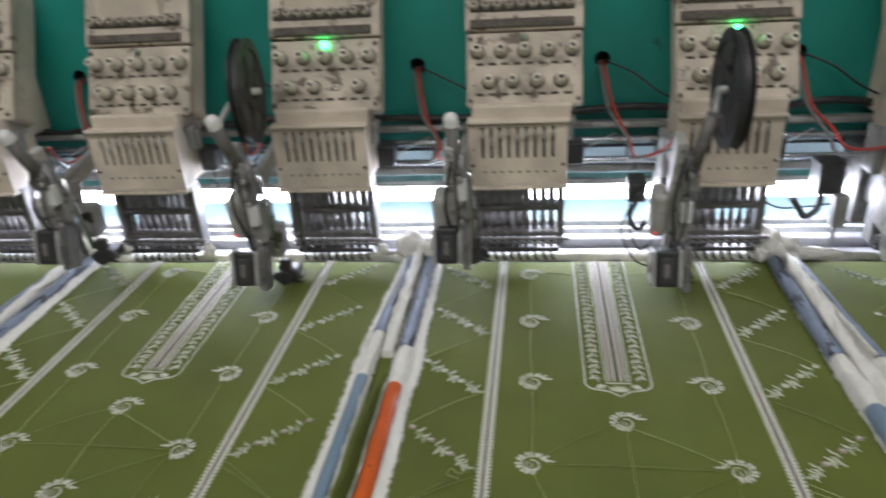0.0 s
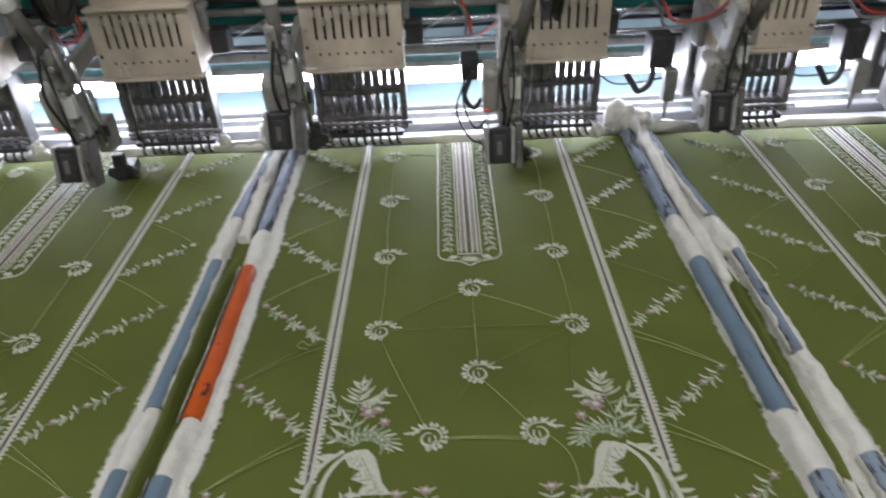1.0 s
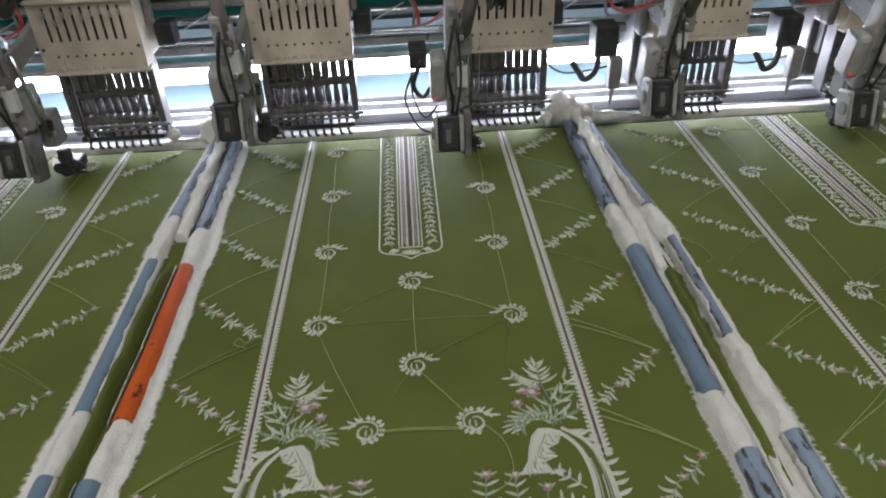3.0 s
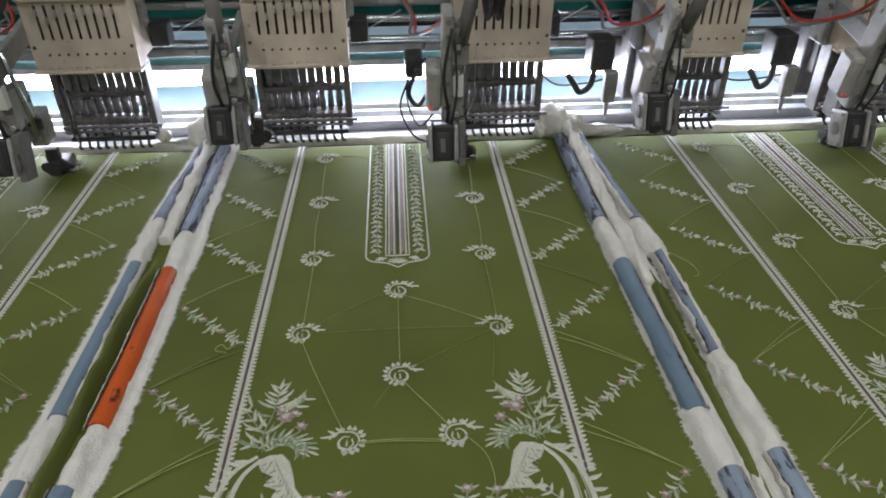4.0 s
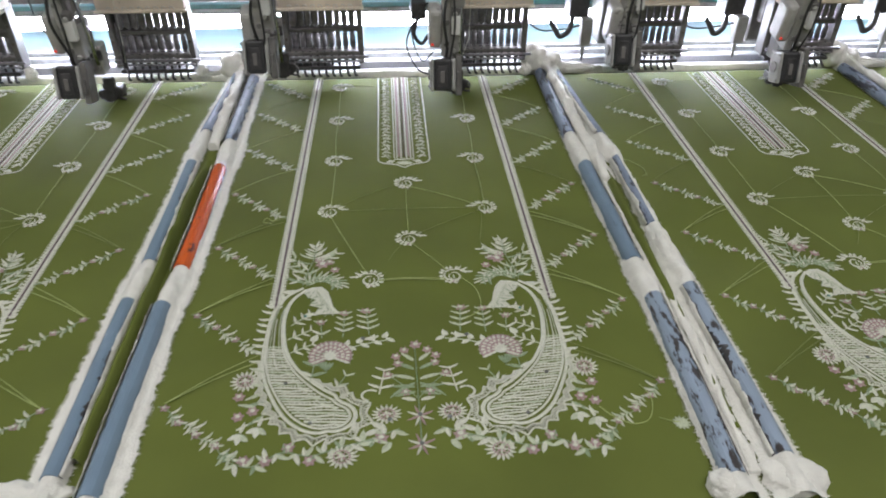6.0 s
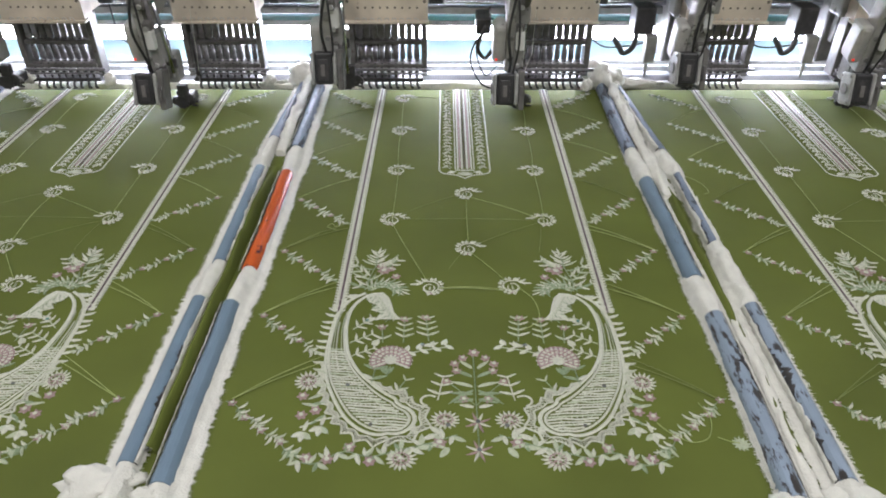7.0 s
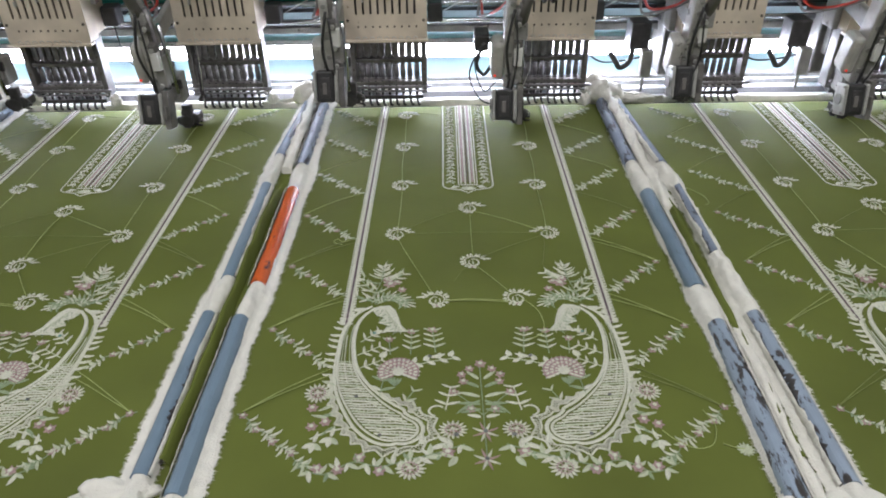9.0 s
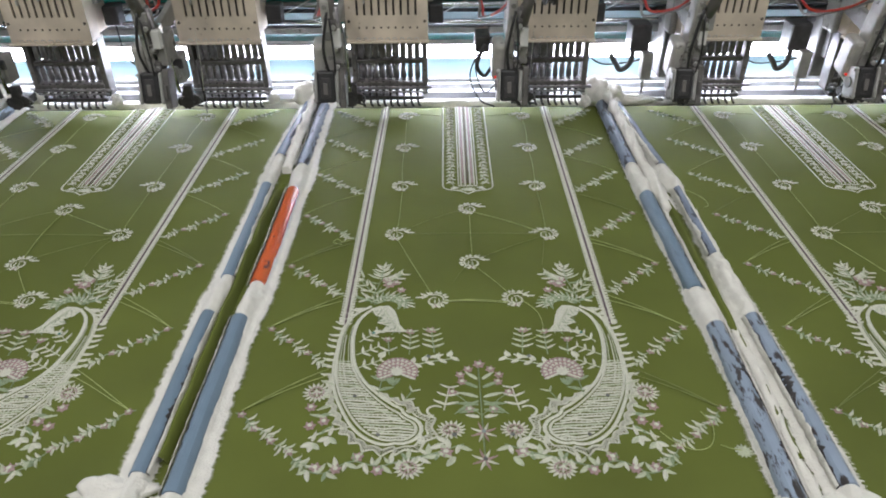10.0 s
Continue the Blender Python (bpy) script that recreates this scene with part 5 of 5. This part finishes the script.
        box(bm, x - 0.0014, x + 0.0014, 0.381, 0.400, 1.147 + up, 1.158 + up, 0.0008)
        part("take_up_lever", bm, ALU, head)
    # side bracket and solenoid box
    bm = bmesh.new()
    box(bm, 0.0855, 0.096, 0.43, 0.45, 1.125, 1.160, 0.002)
    box(bm, 0.0855, 0.100, 0.425, 0.455, 1.156, 1.166, 0.002)
    part("side_bracket", bm, GREY, head)
    bm = bmesh.new()
    box(bm, 0.086, 0.118, 0.46, 0.50, 1.070, 1.112, 0.004)
    part("solenoid_box", bm, RUBBER, head)
    bm = bmesh.new()
    box(bm, -0.100, -0.086, 0.42, 0.47, 1.055, 1.135, 0.004)
    part("side_cover", bm, GREY, head)
    # needle case: cheeks and cross bars
    for sx in (-1, 1):
        bm = bmesh.new()
        box(bm, sx * 0.0765 - 0.006, sx * 0.0765 + 0.006, 0.412, 0.446, 0.930, 1.060, 0.002)
        for z in (0.945, 0.985, 1.02):
            cyl(bm, (sx * 0.0765, 0.4105, z), (sx * 0.0765, 0.413, z), 0.0028, seg=8, mi=1)
        part("cheek", bm, [DARKGREY, GRIME_MARKS], head)
    for z0, z1, y0, y1 in ((0.9975, 1.0060, 0.418, 0.440), (0.9500, 0.9585, 0.408, 0.442), (1.0480, 1.0560, 0.414, 0.444)):
        bm = bmesh.new()
        box(bm, -0.073, 0.073, y0, y1, z0, z1, 0.0015)
        part("cross_bar", bm, DARKGREY, head)
    bm = bmesh.new()
    cyl(bm, (-0.080, 0.404, 0.9475), (0.092, 0.404, 0.9475), 0.0034, seg=10)
    cyl(bm, (-0.080, 0.406, 0.9385), (0.080, 0.406, 0.9385), 0.0026, seg=10)
    part("presser_rod", bm, GUN, head)
    # sewing arm behind the left needles
    bm = bmesh.new()
    box(bm, -0.088, 0.018, 0.485, 0.575, 0.935, 1.075, 0.006)
    box(bm, -0.074, -0.010, 0.465, 0.490, 0.985, 1.06, 0.003)
    part("sewing_arm", bm, DARKGREY, head)
    bm = bmesh.new()
    box(bm, -0.074, 0.074, 0.405, 0.43, 0.9195, 0.9275, 0.002)
    part("lower_guide", bm, BLACK, head)
    for i, x in enumerate(SLOTS):
        share("needle_bar", NEEDLE_ME, head, pose(x, 0.428, 0))
        share("presser_foot", FOOT_ME, head, pose(x, 0.412, 0, 0, 0, (i * 37 % 13) - 6))
    return head


first = needle_head()
first.matrix_basis = pose(head_x(-1), 0, HEAD_UP)
heads = {-1: first}
for k in range(0, 9):
    heads[k] = copy_thing(first, pose(head_x(k), 0, HEAD_UP))
for k, h in heads.items():
    bm = bmesh.new()
    rings(bm, (OX, 0.3565, 1.3175), (0, -1, 0), [(0, 0.0064), (0.004, 0.0062), (0.007, 0.0046), (0.0085, 0.0015)], 12)
    part("status_lamp", bm, GREENLED if k in (2, 4) else LENS, h, "glowing green status lamp" if k in (2, 4) else "unlit status lamp").matrix_basis = FASCIA
gone = [o for o in heads[2].children if o.name.startswith("tension_knob")][7]
gone.matrix_basis = gone.matrix_basis @ Matrix.Diagonal((0.55, 0.12, 0.55, 1))
for k, digit in ((2, "9"), (4, "7"), (5, "6")):
    bm = bmesh.new()
    box(bm, -0.0840, -0.0680, 0.3548, 0.3572, 1.236, 1.256, 0.001)
    plate = part("number_plate", bm, CREAM2, heads[k], "small cream plate with a head number")
    plate.matrix_basis = FASCIA
    cu = bpy.data.curves.new("digit", "FONT")
    cu.body, cu.size, cu.extrude, cu.align_x, cu.align_y = digit, 0.020, 0.0003, "CENTER", "CENTER"
    tmp = new("digit_tmp", cu)
    me = bpy.data.meshes.new_from_object(tmp)
    bpy.data.objects.remove(tmp)
    me.materials.append(GRIME_MARKS)
    share("digit", me, plate, pose(-0.0760, 0.3545, 1.246, 90, 0, 0))


# ---------------------------------------------------------------- sequin devices at the side of the heads
def sequin_device():
    """Built in its lowered state; x from the middle of its head."""
    dev = empty("sequin_device", "grey sequin feeding device with black motor beside a machine head", "sequin device", "sequin devices")
    tilt = Matrix.Translation((-0.106, 0.255, 0.974)) @ pose(0, 0, 0, -14, 0, 0)
    bm = bmesh.new()
    box(bm, -0.024, 0.010, -0.020, 0.020, -0.030, 0.030, 0.004, 0, tilt)
    box(bm, -0.017, 0.002, -0.0215, -0.019, -0.022, 0.018, 0.001, 1, tilt)
    box(bm, -0.012, -0.004, -0.0235, -0.021, -0.014, 0.008, 0.001, 2, tilt)
    part("motor", bm, [RUBBER, BLACK, GREYCABLE], dev, "black stepping motor")
    for a, b in ((-0.031, -0.0245), (0.0105, 0.018)):
        bm = bmesh.new()
        box(bm, a, b, -0.021, 0.021, -0.031, 0.031, 0.004, 0, tilt)
        if a < 0:
            for sy in (-1, 1):
                for sz in (-1, 1):
                    p = tilt @ Vector((a, sy * 0.016, sz * 0.025))
                    cyl(bm, p, p + Vector((-0.002, 0, 0)), 0.003, seg=8, mi=1)
            p = tilt @ Vector((a, 0, 0))
            cyl(bm, p, p + Vector((-0.003, 0, 0)), 0.011, seg=16, mi=1)
        part("motor_end", bm, [ALU, GREY], dev, "silver motor end cap")
    bm = bmesh.new()
    box(bm, 0.018, 0.030, -0.017, 0.020, -0.040, 0.036, 0.002, 0, tilt)
    box(bm, 0.020, 0.026, -0.024, -0.015, -0.020, 0.006, 0.001, 0, tilt)
    part("gear_plate", bm, DARKGREY, dev)
    # feeding foot
    bm = bmesh.new()
    box(bm, -0.088, -0.058, 0.326, 0.372, 0.906, 0.924, 0.003)
    box(bm, -0.084, -0.064, 0.322, 0.336, 0.917, 0.952, 0.002)
    for i, (x, y, z, r) in enumerate(((-0.078, 0.324, 0.916, 0.013), (-0.062, 0.328, 0.921, 0.009), (-0.092, 0.332, 0.915, 0.009), (-0.070, 0.350, 0.912, 0.011), (-0.082, 0.340, 0.928, 0.010))):
        cyl(bm, (x, y - 0.004, z), (x, y + 0.004, z), r, seg=10)
        for t in range(9):
            a = 2 * math.pi * t / 9
            box(bm, x + r * math.cos(a) - 0.0015, x + r * math.cos(a) + 0.0015, y - 0.003, y + 0.003, z + r * math.sin(a) - 0.0015, z + r * math.sin(a) + 0.0015)
    box(bm, -0.062, -0.048, 0.330, 0.334, 0.912, 0.915)
    cyl(bm, (-0.060, 0.328, 0.9075), (-0.048, 0.327, 0.9065), 0.002, seg=6)
    part("feeding_foot", bm, BLACK, dev, "black toothed sequin feeding foot")
    for x, z in ((-0.060, 0.929), (-0.073, 0.938)):
        bm = bmesh.new()
        tube(bm, spline([(x - 0.010, 0.330, z), (x, 0.324, z + 0.004), (x + 0.010, 0.328, z - 0.004), (x + 0.012, 0.334, z - 0.016)], 4), 0.0011, 5)
        part("wire_spring", bm, GUN, dev)
    # slide block between the motor and the arm
    bm = bmesh.new()
    box(bm, -0.100, -0.074, 0.322, 0.362, 0.958, 1.016, 0.003)
    box(bm, -0.098, -0.080, 0.312, 0.324, 0.972, 0.996, 0.002)
    box(bm, -0.095, -0.070, 0.316, 0.322, 0.990, 1.010, 0.002, 1)
    box(bm, -0.098, -0.078, 0.266, 0.326, 1.012, 1.074, 0.003)
    part("slide_block", bm, [GREY, BLACK], dev)
    bm = bmesh.new()
    box(bm, -0.096, -0.080, 0.252, 0.268, 1.050, 1.086, 0.002)
    part("connector", bm, WHITE_P, dev, "white plastic connector")
    return dev


def device_mount(wired):
    """The fixed arm beside the head, on which the device slides."""
    mount = empty("device_mount", "off-white mounting arm with sensor box beside a machine head", "mounting arm", "mounting arms")
    bm = bmesh.new()
    box(bm, -0.113, -0.096, 0.362, 0.402, 1.000, 1.190, 0.004)
    for z in (1.03, 1.075, 1.12, 1.155, 1.178):
        cyl(bm, (-0.104, 0.3625, z), (-0.104, 0.3585, z), 0.0046, seg=10, mi=1)
    part("arm", bm, [ARMGREY, GREY], mount, "worn pale grey arm")
    bm = bmesh.new()
    box(bm, -0.138, -0.1135, 0.358, 0.404, 1.022, 1.100, 0.008)
    part("sensor_box", bm, ARMGREY, mount)
    bm = bmesh.new()
    cyl(bm, (-0.131, 0.3585, 1.032), (-0.131, 0.3565, 1.032), 0.0024, seg=10)
    part("signal_lamp", bm, REDLED, mount, "small red signal lamp")
    bm = bmesh.new()
    cyl(bm, (-0.085, 0.372, 0.985), (-0.085, 0.372, 1.175), 0.0050, seg=10)
    cyl(bm, (-0.076, 0.386, 0.985), (-0.076, 0.386, 1.135), 0.0040, seg=10, mi=1)
    part("guide_rod", bm, [GUN, CHROME], mount)
    bm = bmesh.new()
    box(bm, -0.097, -0.0845, 0.37, 0.53, 1.09, 1.125, 0.003)
    part("bracket", bm, GREY, mount)
    for i, (z, w) in enumerate(((1.022, 0.016), (1.060, 0.013), (1.098, 0.015), (1.142, 0.012))):
        bm = bmesh.new()
        box(bm, -0.097, -0.097 + w, 0.354, 0.374, z - 0.009, z + 0.009, 0.002)
        cyl(bm, (-0.090, 0.355, z), (-0.090, 0.349, z), 0.0045, seg=8, mi=1)
        part("clamp_block", bm, [DARKGREY, ALU], mount)
    bm = bmesh.new()
    tube(bm, spline([(-0.100, 0.356, 1.17), (-0.112, 0.340, 1.10), (-0.104, 0.346, 1.03), (-0.110, 0.350, 0.985)], 6), 0.0028, 6)
    tube(bm, spline([(-0.096, 0.352, 1.16), (-0.092, 0.334, 1.08), (-0.098, 0.340, 1.01), (-0.094, 0.352, 0.975)], 6), 0.0020, 6)
    part("hose", bm, RUBBER, mount, "thin black hoses")
    bm = bmesh.new()
    cyl(bm, (-0.089, 0.376, 1.128), (-0.089, 0.376, 1.165), 0.0095, seg=12)
    part("air_cylinder", bm, GREY, mount)
    if not wired:
        return mount
    bm = bmesh.new()
    tube(bm, spline([(-0.125, 0.38, 1.006), (-0.150, 0.37, 0.99), (-0.168, 0.39, 1.03), (-0.160, 0.42, 1.07), (-0.135, 0.43, 1.08)], 6), 0.0016, 6)
    tube(bm, spline([(-0.165, 0.40, 1.06), (-0.180, 0.38, 1.02), (-0.160, 0.35, 0.985), (-0.130, 0.345, 0.972)], 6), 0.0018, 6)
    part("lead", bm, RUBBER, mount)
    bm = bmesh.new()
    tube(bm, spline([(-0.150, 0.41, 1.075), (-0.165, 0.40, 1.035), (-0.150, 0.40, 1.01), (-0.135, 0.40, 1.03)], 6), 0.004, 8)
    box(bm, -0.170, -0.140, 0.41, 0.45, 1.055, 1.090, 0.004)
    part("valve", bm, BLACK, mount, "black air valve")
    return mount


LIFT = 0.042
LEAN = Matrix.Translation((0, 0.300, 1.0)) @ pose(0, 0, 0, 11, 0, 0) @ Matrix.Translation((0, -0.382, -1.0))
mount0 = device_mount(False)
mount0.matrix_basis = pose(head_x(0), 0, 0) @ LEAN
device0 = sequin_device()
device0.matrix_basis = pose(head_x(0), 0, LIFT)
devices = {0: device0}
for k in range(1, 8):
    if k == 4:
        device_mount(True).matrix_basis = pose(head_x(k), 0, 0) @ LEAN
    else:
        copy_thing(mount0, pose(head_x(k), 0, 0) @ LEAN)
    devices[k] = copy_thing(device0, pose(head_x(k), 0, 0 if k in (2, 4, 6) else LIFT))

# needle that dips once the device is up: on the working heads
dips = {}
for k in (2, 4, 6):
    nd = empty("working_needle", "steel needle with clamp on its bar, dipping through the cloth", "needle", "working needles")
    bm = bmesh.new()
    cyl(bm, (0, 0, 0.958), (0, 0, 1.035), 0.0028, seg=8)
    box(bm, -0.004, 0.004, -0.004, 0.004, 0.944, 0.962, 0.001)
    part("clamp", bm, BLACK, nd)
    bm = bmesh.new()
    cyl(bm, (0, 0, 0.916), (0, 0, 0.946), 0.0010, 0.0016, seg=6)
    part("needle", bm, GUN, nd)
    nd.matrix_basis = pose(head_x(k) - 0.060, 0.4015, 0)
    dips[k] = nd
    bm = bmesh.new()
    tube(bm, [(head_x(k) - 0.045, 0.380, 1.09), (head_x(k) - 0.047, 0.379, 1.0), (head_x(k) - 0.058, 0.398, 0.955)], 0.0007, 5)
    tagged(part("needle_thread", bm, WHITE_T), "pale taut thread in front of the needles", "thread", "needle threads")


# ---------------------------------------------------------------- spool arms, reels and cables
def spool_arm(k, foot, top, cap, reel=None):
    ob = empty("spool_arm", "black tubular spool arm with a white end cap" if cap else "black tubular spool arm", "spool arm", "spool arms")
    ob.matrix_basis = pose(head_x(k), 0, 0)
    bm = bmesh.new()
    cyl(bm, foot, top, 0.0105, 0.0105, seg=14)
    part("tube", bm, GREYCABLE, ob)
    d = (Vector(top) - Vector(foot)).normalized()
    if cap:
        bm = bmesh.new()
        rings(bm, top, d, [(-0.012, 0.0125), (0.000, 0.0115), (0.006, 0.0085), (0.008, 0.004)], 14)
        part("cap", bm, WHITE_P, ob, "white plastic end cap")
    bm = bmesh.new()
    p = Vector(foot)
    box(bm, p.x - 0.014, p.x + 0.014, p.y - 0.012, p.y + 0.022, p.z - 0.02, p.z + 0.012, 0.003)
    part("clamp", bm, GREY, ob)
    return ob


def reel(x, y, z, r, turn=0):
    """A black sequin reel: two flanges with openings, a hub and an axle."""
    ob = empty("sequin_reel", "black plastic sequin reel with spoked flanges", "reel", "sequin reels")
    ob.matrix_basis = pose(x, y, z, 0, 0, turn)
    for sx in (-1, 1):
        bm = bmesh.new()
        n = 48
        x0, x1 = sx * 0.007, sx * 0.0090
        for rin, rout in ((r * 0.80, r), (r * 0.16, r * 0.42)):
            vs = [[bm.verts.new((xx, rr * math.cos(2 * math.pi * i / n), rr * math.sin(2 * math.pi * i / n))) for i in range(n)] for xx, rr in ((x0, rin), (x0, rout), (x1, rout), (x1, rin))]
            for q in range(4):
                for i in range(n):
                    bm.faces.new((vs[q][i], vs[q][(i + 1) % n], vs[(q + 1) % 4][(i + 1) % n], vs[(q + 1) % 4][i]))
        for i in range(5):
            box(bm, min(x0, x1), max(x0, x1), -r * 0.12, r * 0.12, r * 0.3, r * 0.9, 0, 0, pose(0, 0, 0, 72 * i + 12, 0, 0))
        bmesh.ops.recalc_face_normals(bm, faces=bm.faces)
        part("flange", bm, RUBBER, ob)
    bm = bmesh.new()
    cyl(bm, (-0.0065, 0, 0), (0.0065, 0, 0), r * 0.93, seg=40)
    part("winding", bm, BLACK, ob, "dark wound sequin tape")
    bm = bmesh.new()
    cyl(bm, (-0.02, 0, 0), (0.02, 0, 0), 0.006, seg=12)
    part("axle", bm, ALU, ob)
    return ob


spool_arm(2, (-0.100, 0.262, 1.150), (-0.112, 0.225, 1.240), True)
spool_arm(3, (-0.096, 0.268, 1.125), (-0.098, 0.250, 1.228), True)
spool_arm(4, (-0.086, 0.268, 1.120), (-0.066, 0.245, 1.225), False)
spool_arm(5, (-0.086, 0.262, 1.140), (-0.074, 0.225, 1.222), True)
spool_arm(1, (-0.100, 0.262, 1.140), (-0.112, 0.225, 1.225), True)
spool_arm(6, (-0.086, 0.262, 1.140), (-0.074, 0.225, 1.222), True)
for k, x, y, z, r, tx, ty, tz in ((2, -0.084, 0.316, 1.262, 0.084, -0.112, 0.232, 1.225), (4, -0.036, 0.280, 1.252, 0.087, -0.066, 0.247, 1.215)):
    reel(head_x(k) + x, y, z, r, 7 if k == 2 else 0)
    bm = bmesh.new()
    cyl(bm, (head_x(k) + x - 0.022, y, z), (head_x(k) + x + 0.022, y, z), 0.0040, seg=8)
    cyl(bm, (head_x(k) + tx, ty, tz), (head_x(k) + x + (0.018 if tx > x else -0.018), y, z), 0.0050, seg=8)
    tagged(part("reel_pin", bm, ALU), "metal pin that carries a sequin reel", "pin", "reel pins")

rc = random.Random(5)
for k in range(0, 7):
    hx = head_x(k) + PITCH / 2 - 0.018
    dx = head_x(k + 1) - 0.105
    j = lambda s: rc.uniform(-s, s)
    cable("red_cable", [(hx + 0.002, 0.60, 1.236), (hx + 0.004, 0.565, 1.228), (hx + 0.018, 0.53, 1.165 + j(0.01)), (hx + 0.045, 0.49, 1.120 + j(0.008)), (dx - 0.040, 0.42, 1.112 + j(0.008)), (dx - 0.010, 0.345, 1.140), (dx + 0.006, 0.300, 1.180)],
          0.0030, REDCABLE, "red cable hanging from a hole in the beam")
    cable("grey_cable", [(hx - 0.004, 0.60, 1.236), (hx - 0.003, 0.562, 1.226), (hx + 0.010, 0.528, 1.160), (hx + 0.040, 0.486, 1.112 + j(0.01)), (dx - 0.050, 0.43, 1.100), (dx - 0.014, 0.36, 1.130), (dx + 0.002, 0.305, 1.160)],
          0.0030, GREYCABLE, "grey cable hanging from a hole in the beam")
    cable("black_cable", [(hx + 0.004, 0.60, 1.240), (hx + 0.012, 0.565, 1.240), (hx + 0.055, 0.55, 1.222), (hx + 0.100, 0.54, 1.195 + j(0.01)), (hx + 0.15, 0.54, 1.165)],
          0.0022, RUBBER, "thin black cable from a hole in the beam")
    cable("wire_loom", [(hx - 0.17, 0.562, 1.150 + j(0.008)), (hx - 0.06, 0.56, 1.140 + j(0.01)), (hx + 0.06, 0.56, 1.150 + j(0.01)), (hx + 0.18, 0.562, 1.146)],
          0.0075, RUBBER, "black wire loom along the beam")
    if k not in (1, 4, 5):
        continue
    cable("hanging_lead", [(hx - 0.065, 0.50, 1.07), (hx - 0.06, 0.50, 1.005), (hx - 0.03, 0.49, 0.978), (hx + 0.02, 0.48, 0.982), (hx + 0.05, 0.45, 1.00)],
          0.0018, RUBBER, "thin black lead hanging before the LED strip")


def hook_bracket(x):
    """A black bent hook beside the head, before the lamp."""
    ob = empty("trimmer_bracket", "black bent trimmer bracket hanging before the lamp", "bracket", "trimmer brackets")
    ob.matrix_basis = pose(x, 0, 0)
    bm = bmesh.new()
    box(bm, -0.022, 0.022, 0.45, 0.50, 1.015, 1.075, 0.004)
    part("block", bm, BLACK, ob)
    bm = bmesh.new()
    tube(bm, spline([(-0.012, 0.455, 1.02), (-0.020, 0.445, 0.992), (-0.040, 0.44, 0.980), (-0.052, 0.44, 0.995), (-0.066, 0.44, 1.015)], 5), 0.0060, 8)
    part("hook", bm, BLACK, ob)
    bm = bmesh.new()
    box(bm, 0.004, 0.028, 0.430, 0.452, 0.960, 1.020, 0.003)
    cyl(bm, (0.014, 0.44, 0.960), (0.014, 0.44, 0.925), 0.006, 0.002, seg=10)
    part("cutter", bm, GREY, ob)


for k in (5, 6, 7):
    hook_bracket(head_x(k) - 0.148)
for k in range(0, 7):
    bm = bmesh.new()
    hx = head_x(k) + PITCH / 2
    box(bm, hx - 0.035, hx + 0.030, 0.53, 0.536, 1.128, 1.136, 0.001)
    cyl(bm, (hx - 0.06, 0.505, 1.088), (hx + 0.005, 0.515, 1.120), 0.0012, seg=6)
    tagged(part("thread_guide_bar", bm, ALU), "small aluminium thread guide bar under the beam", "guide bar", "thread guide bars")
# lint at the heads
for x, z, s, sd in ((head_x(1) - 0.082, 0.935, 0.013, 1.7), (head_x(4) + 0.082, 0.918, 0.012, 5.3), (head_x(2) + 0.090, 0.93, 0.010, 7.9), (head_x(1) + 0.092, 0.93, 0.011, 3.3), (head_x(3) - 0.085, 0.924, 0.008, 2.2)):
    crumple("lint_tuft", x, 0.41, z, s, s * 0.8, s * 1.1, sd, "white lint tuft caught on a needle head", 0.8, 3)


# ---------------------------------------------------------------- what moves
def motions():
    for ob in [cloth] + ON_FRAME:
        rest = ob.matrix_basis.copy()
        walk(ob, [(t, Matrix.Translation((dx, dy, 0)) @ rest) for t, dx, dy in FRAME_SHIFT])
    for k in (2, 4, 6):
        x = head_x(k)
        walk(devices[k], [(0, pose(x, 0, 0)), (9.45, pose(x, 0, 0)), (9.5, pose(x, 0, LIFT * 0.04)), (9.6, pose(x + 0.003, 0, LIFT * 0.45)), (9.7, pose(x + 0.006, 0, LIFT * 0.8)), (9.8, pose(x + 0.008, 0, LIFT)), (10, pose(x + 0.008, 0, LIFT))])
        nx = x - 0.060
        walk(dips[k], [(0, pose(nx, 0.4015, 0)), (9.7, pose(nx, 0.4015, 0)), (9.8, pose(nx, 0.4015, -0.012)), (9.9, pose(nx, 0.4015, -0.020)), (10, pose(nx, 0.4015, -0.014))])


motions()
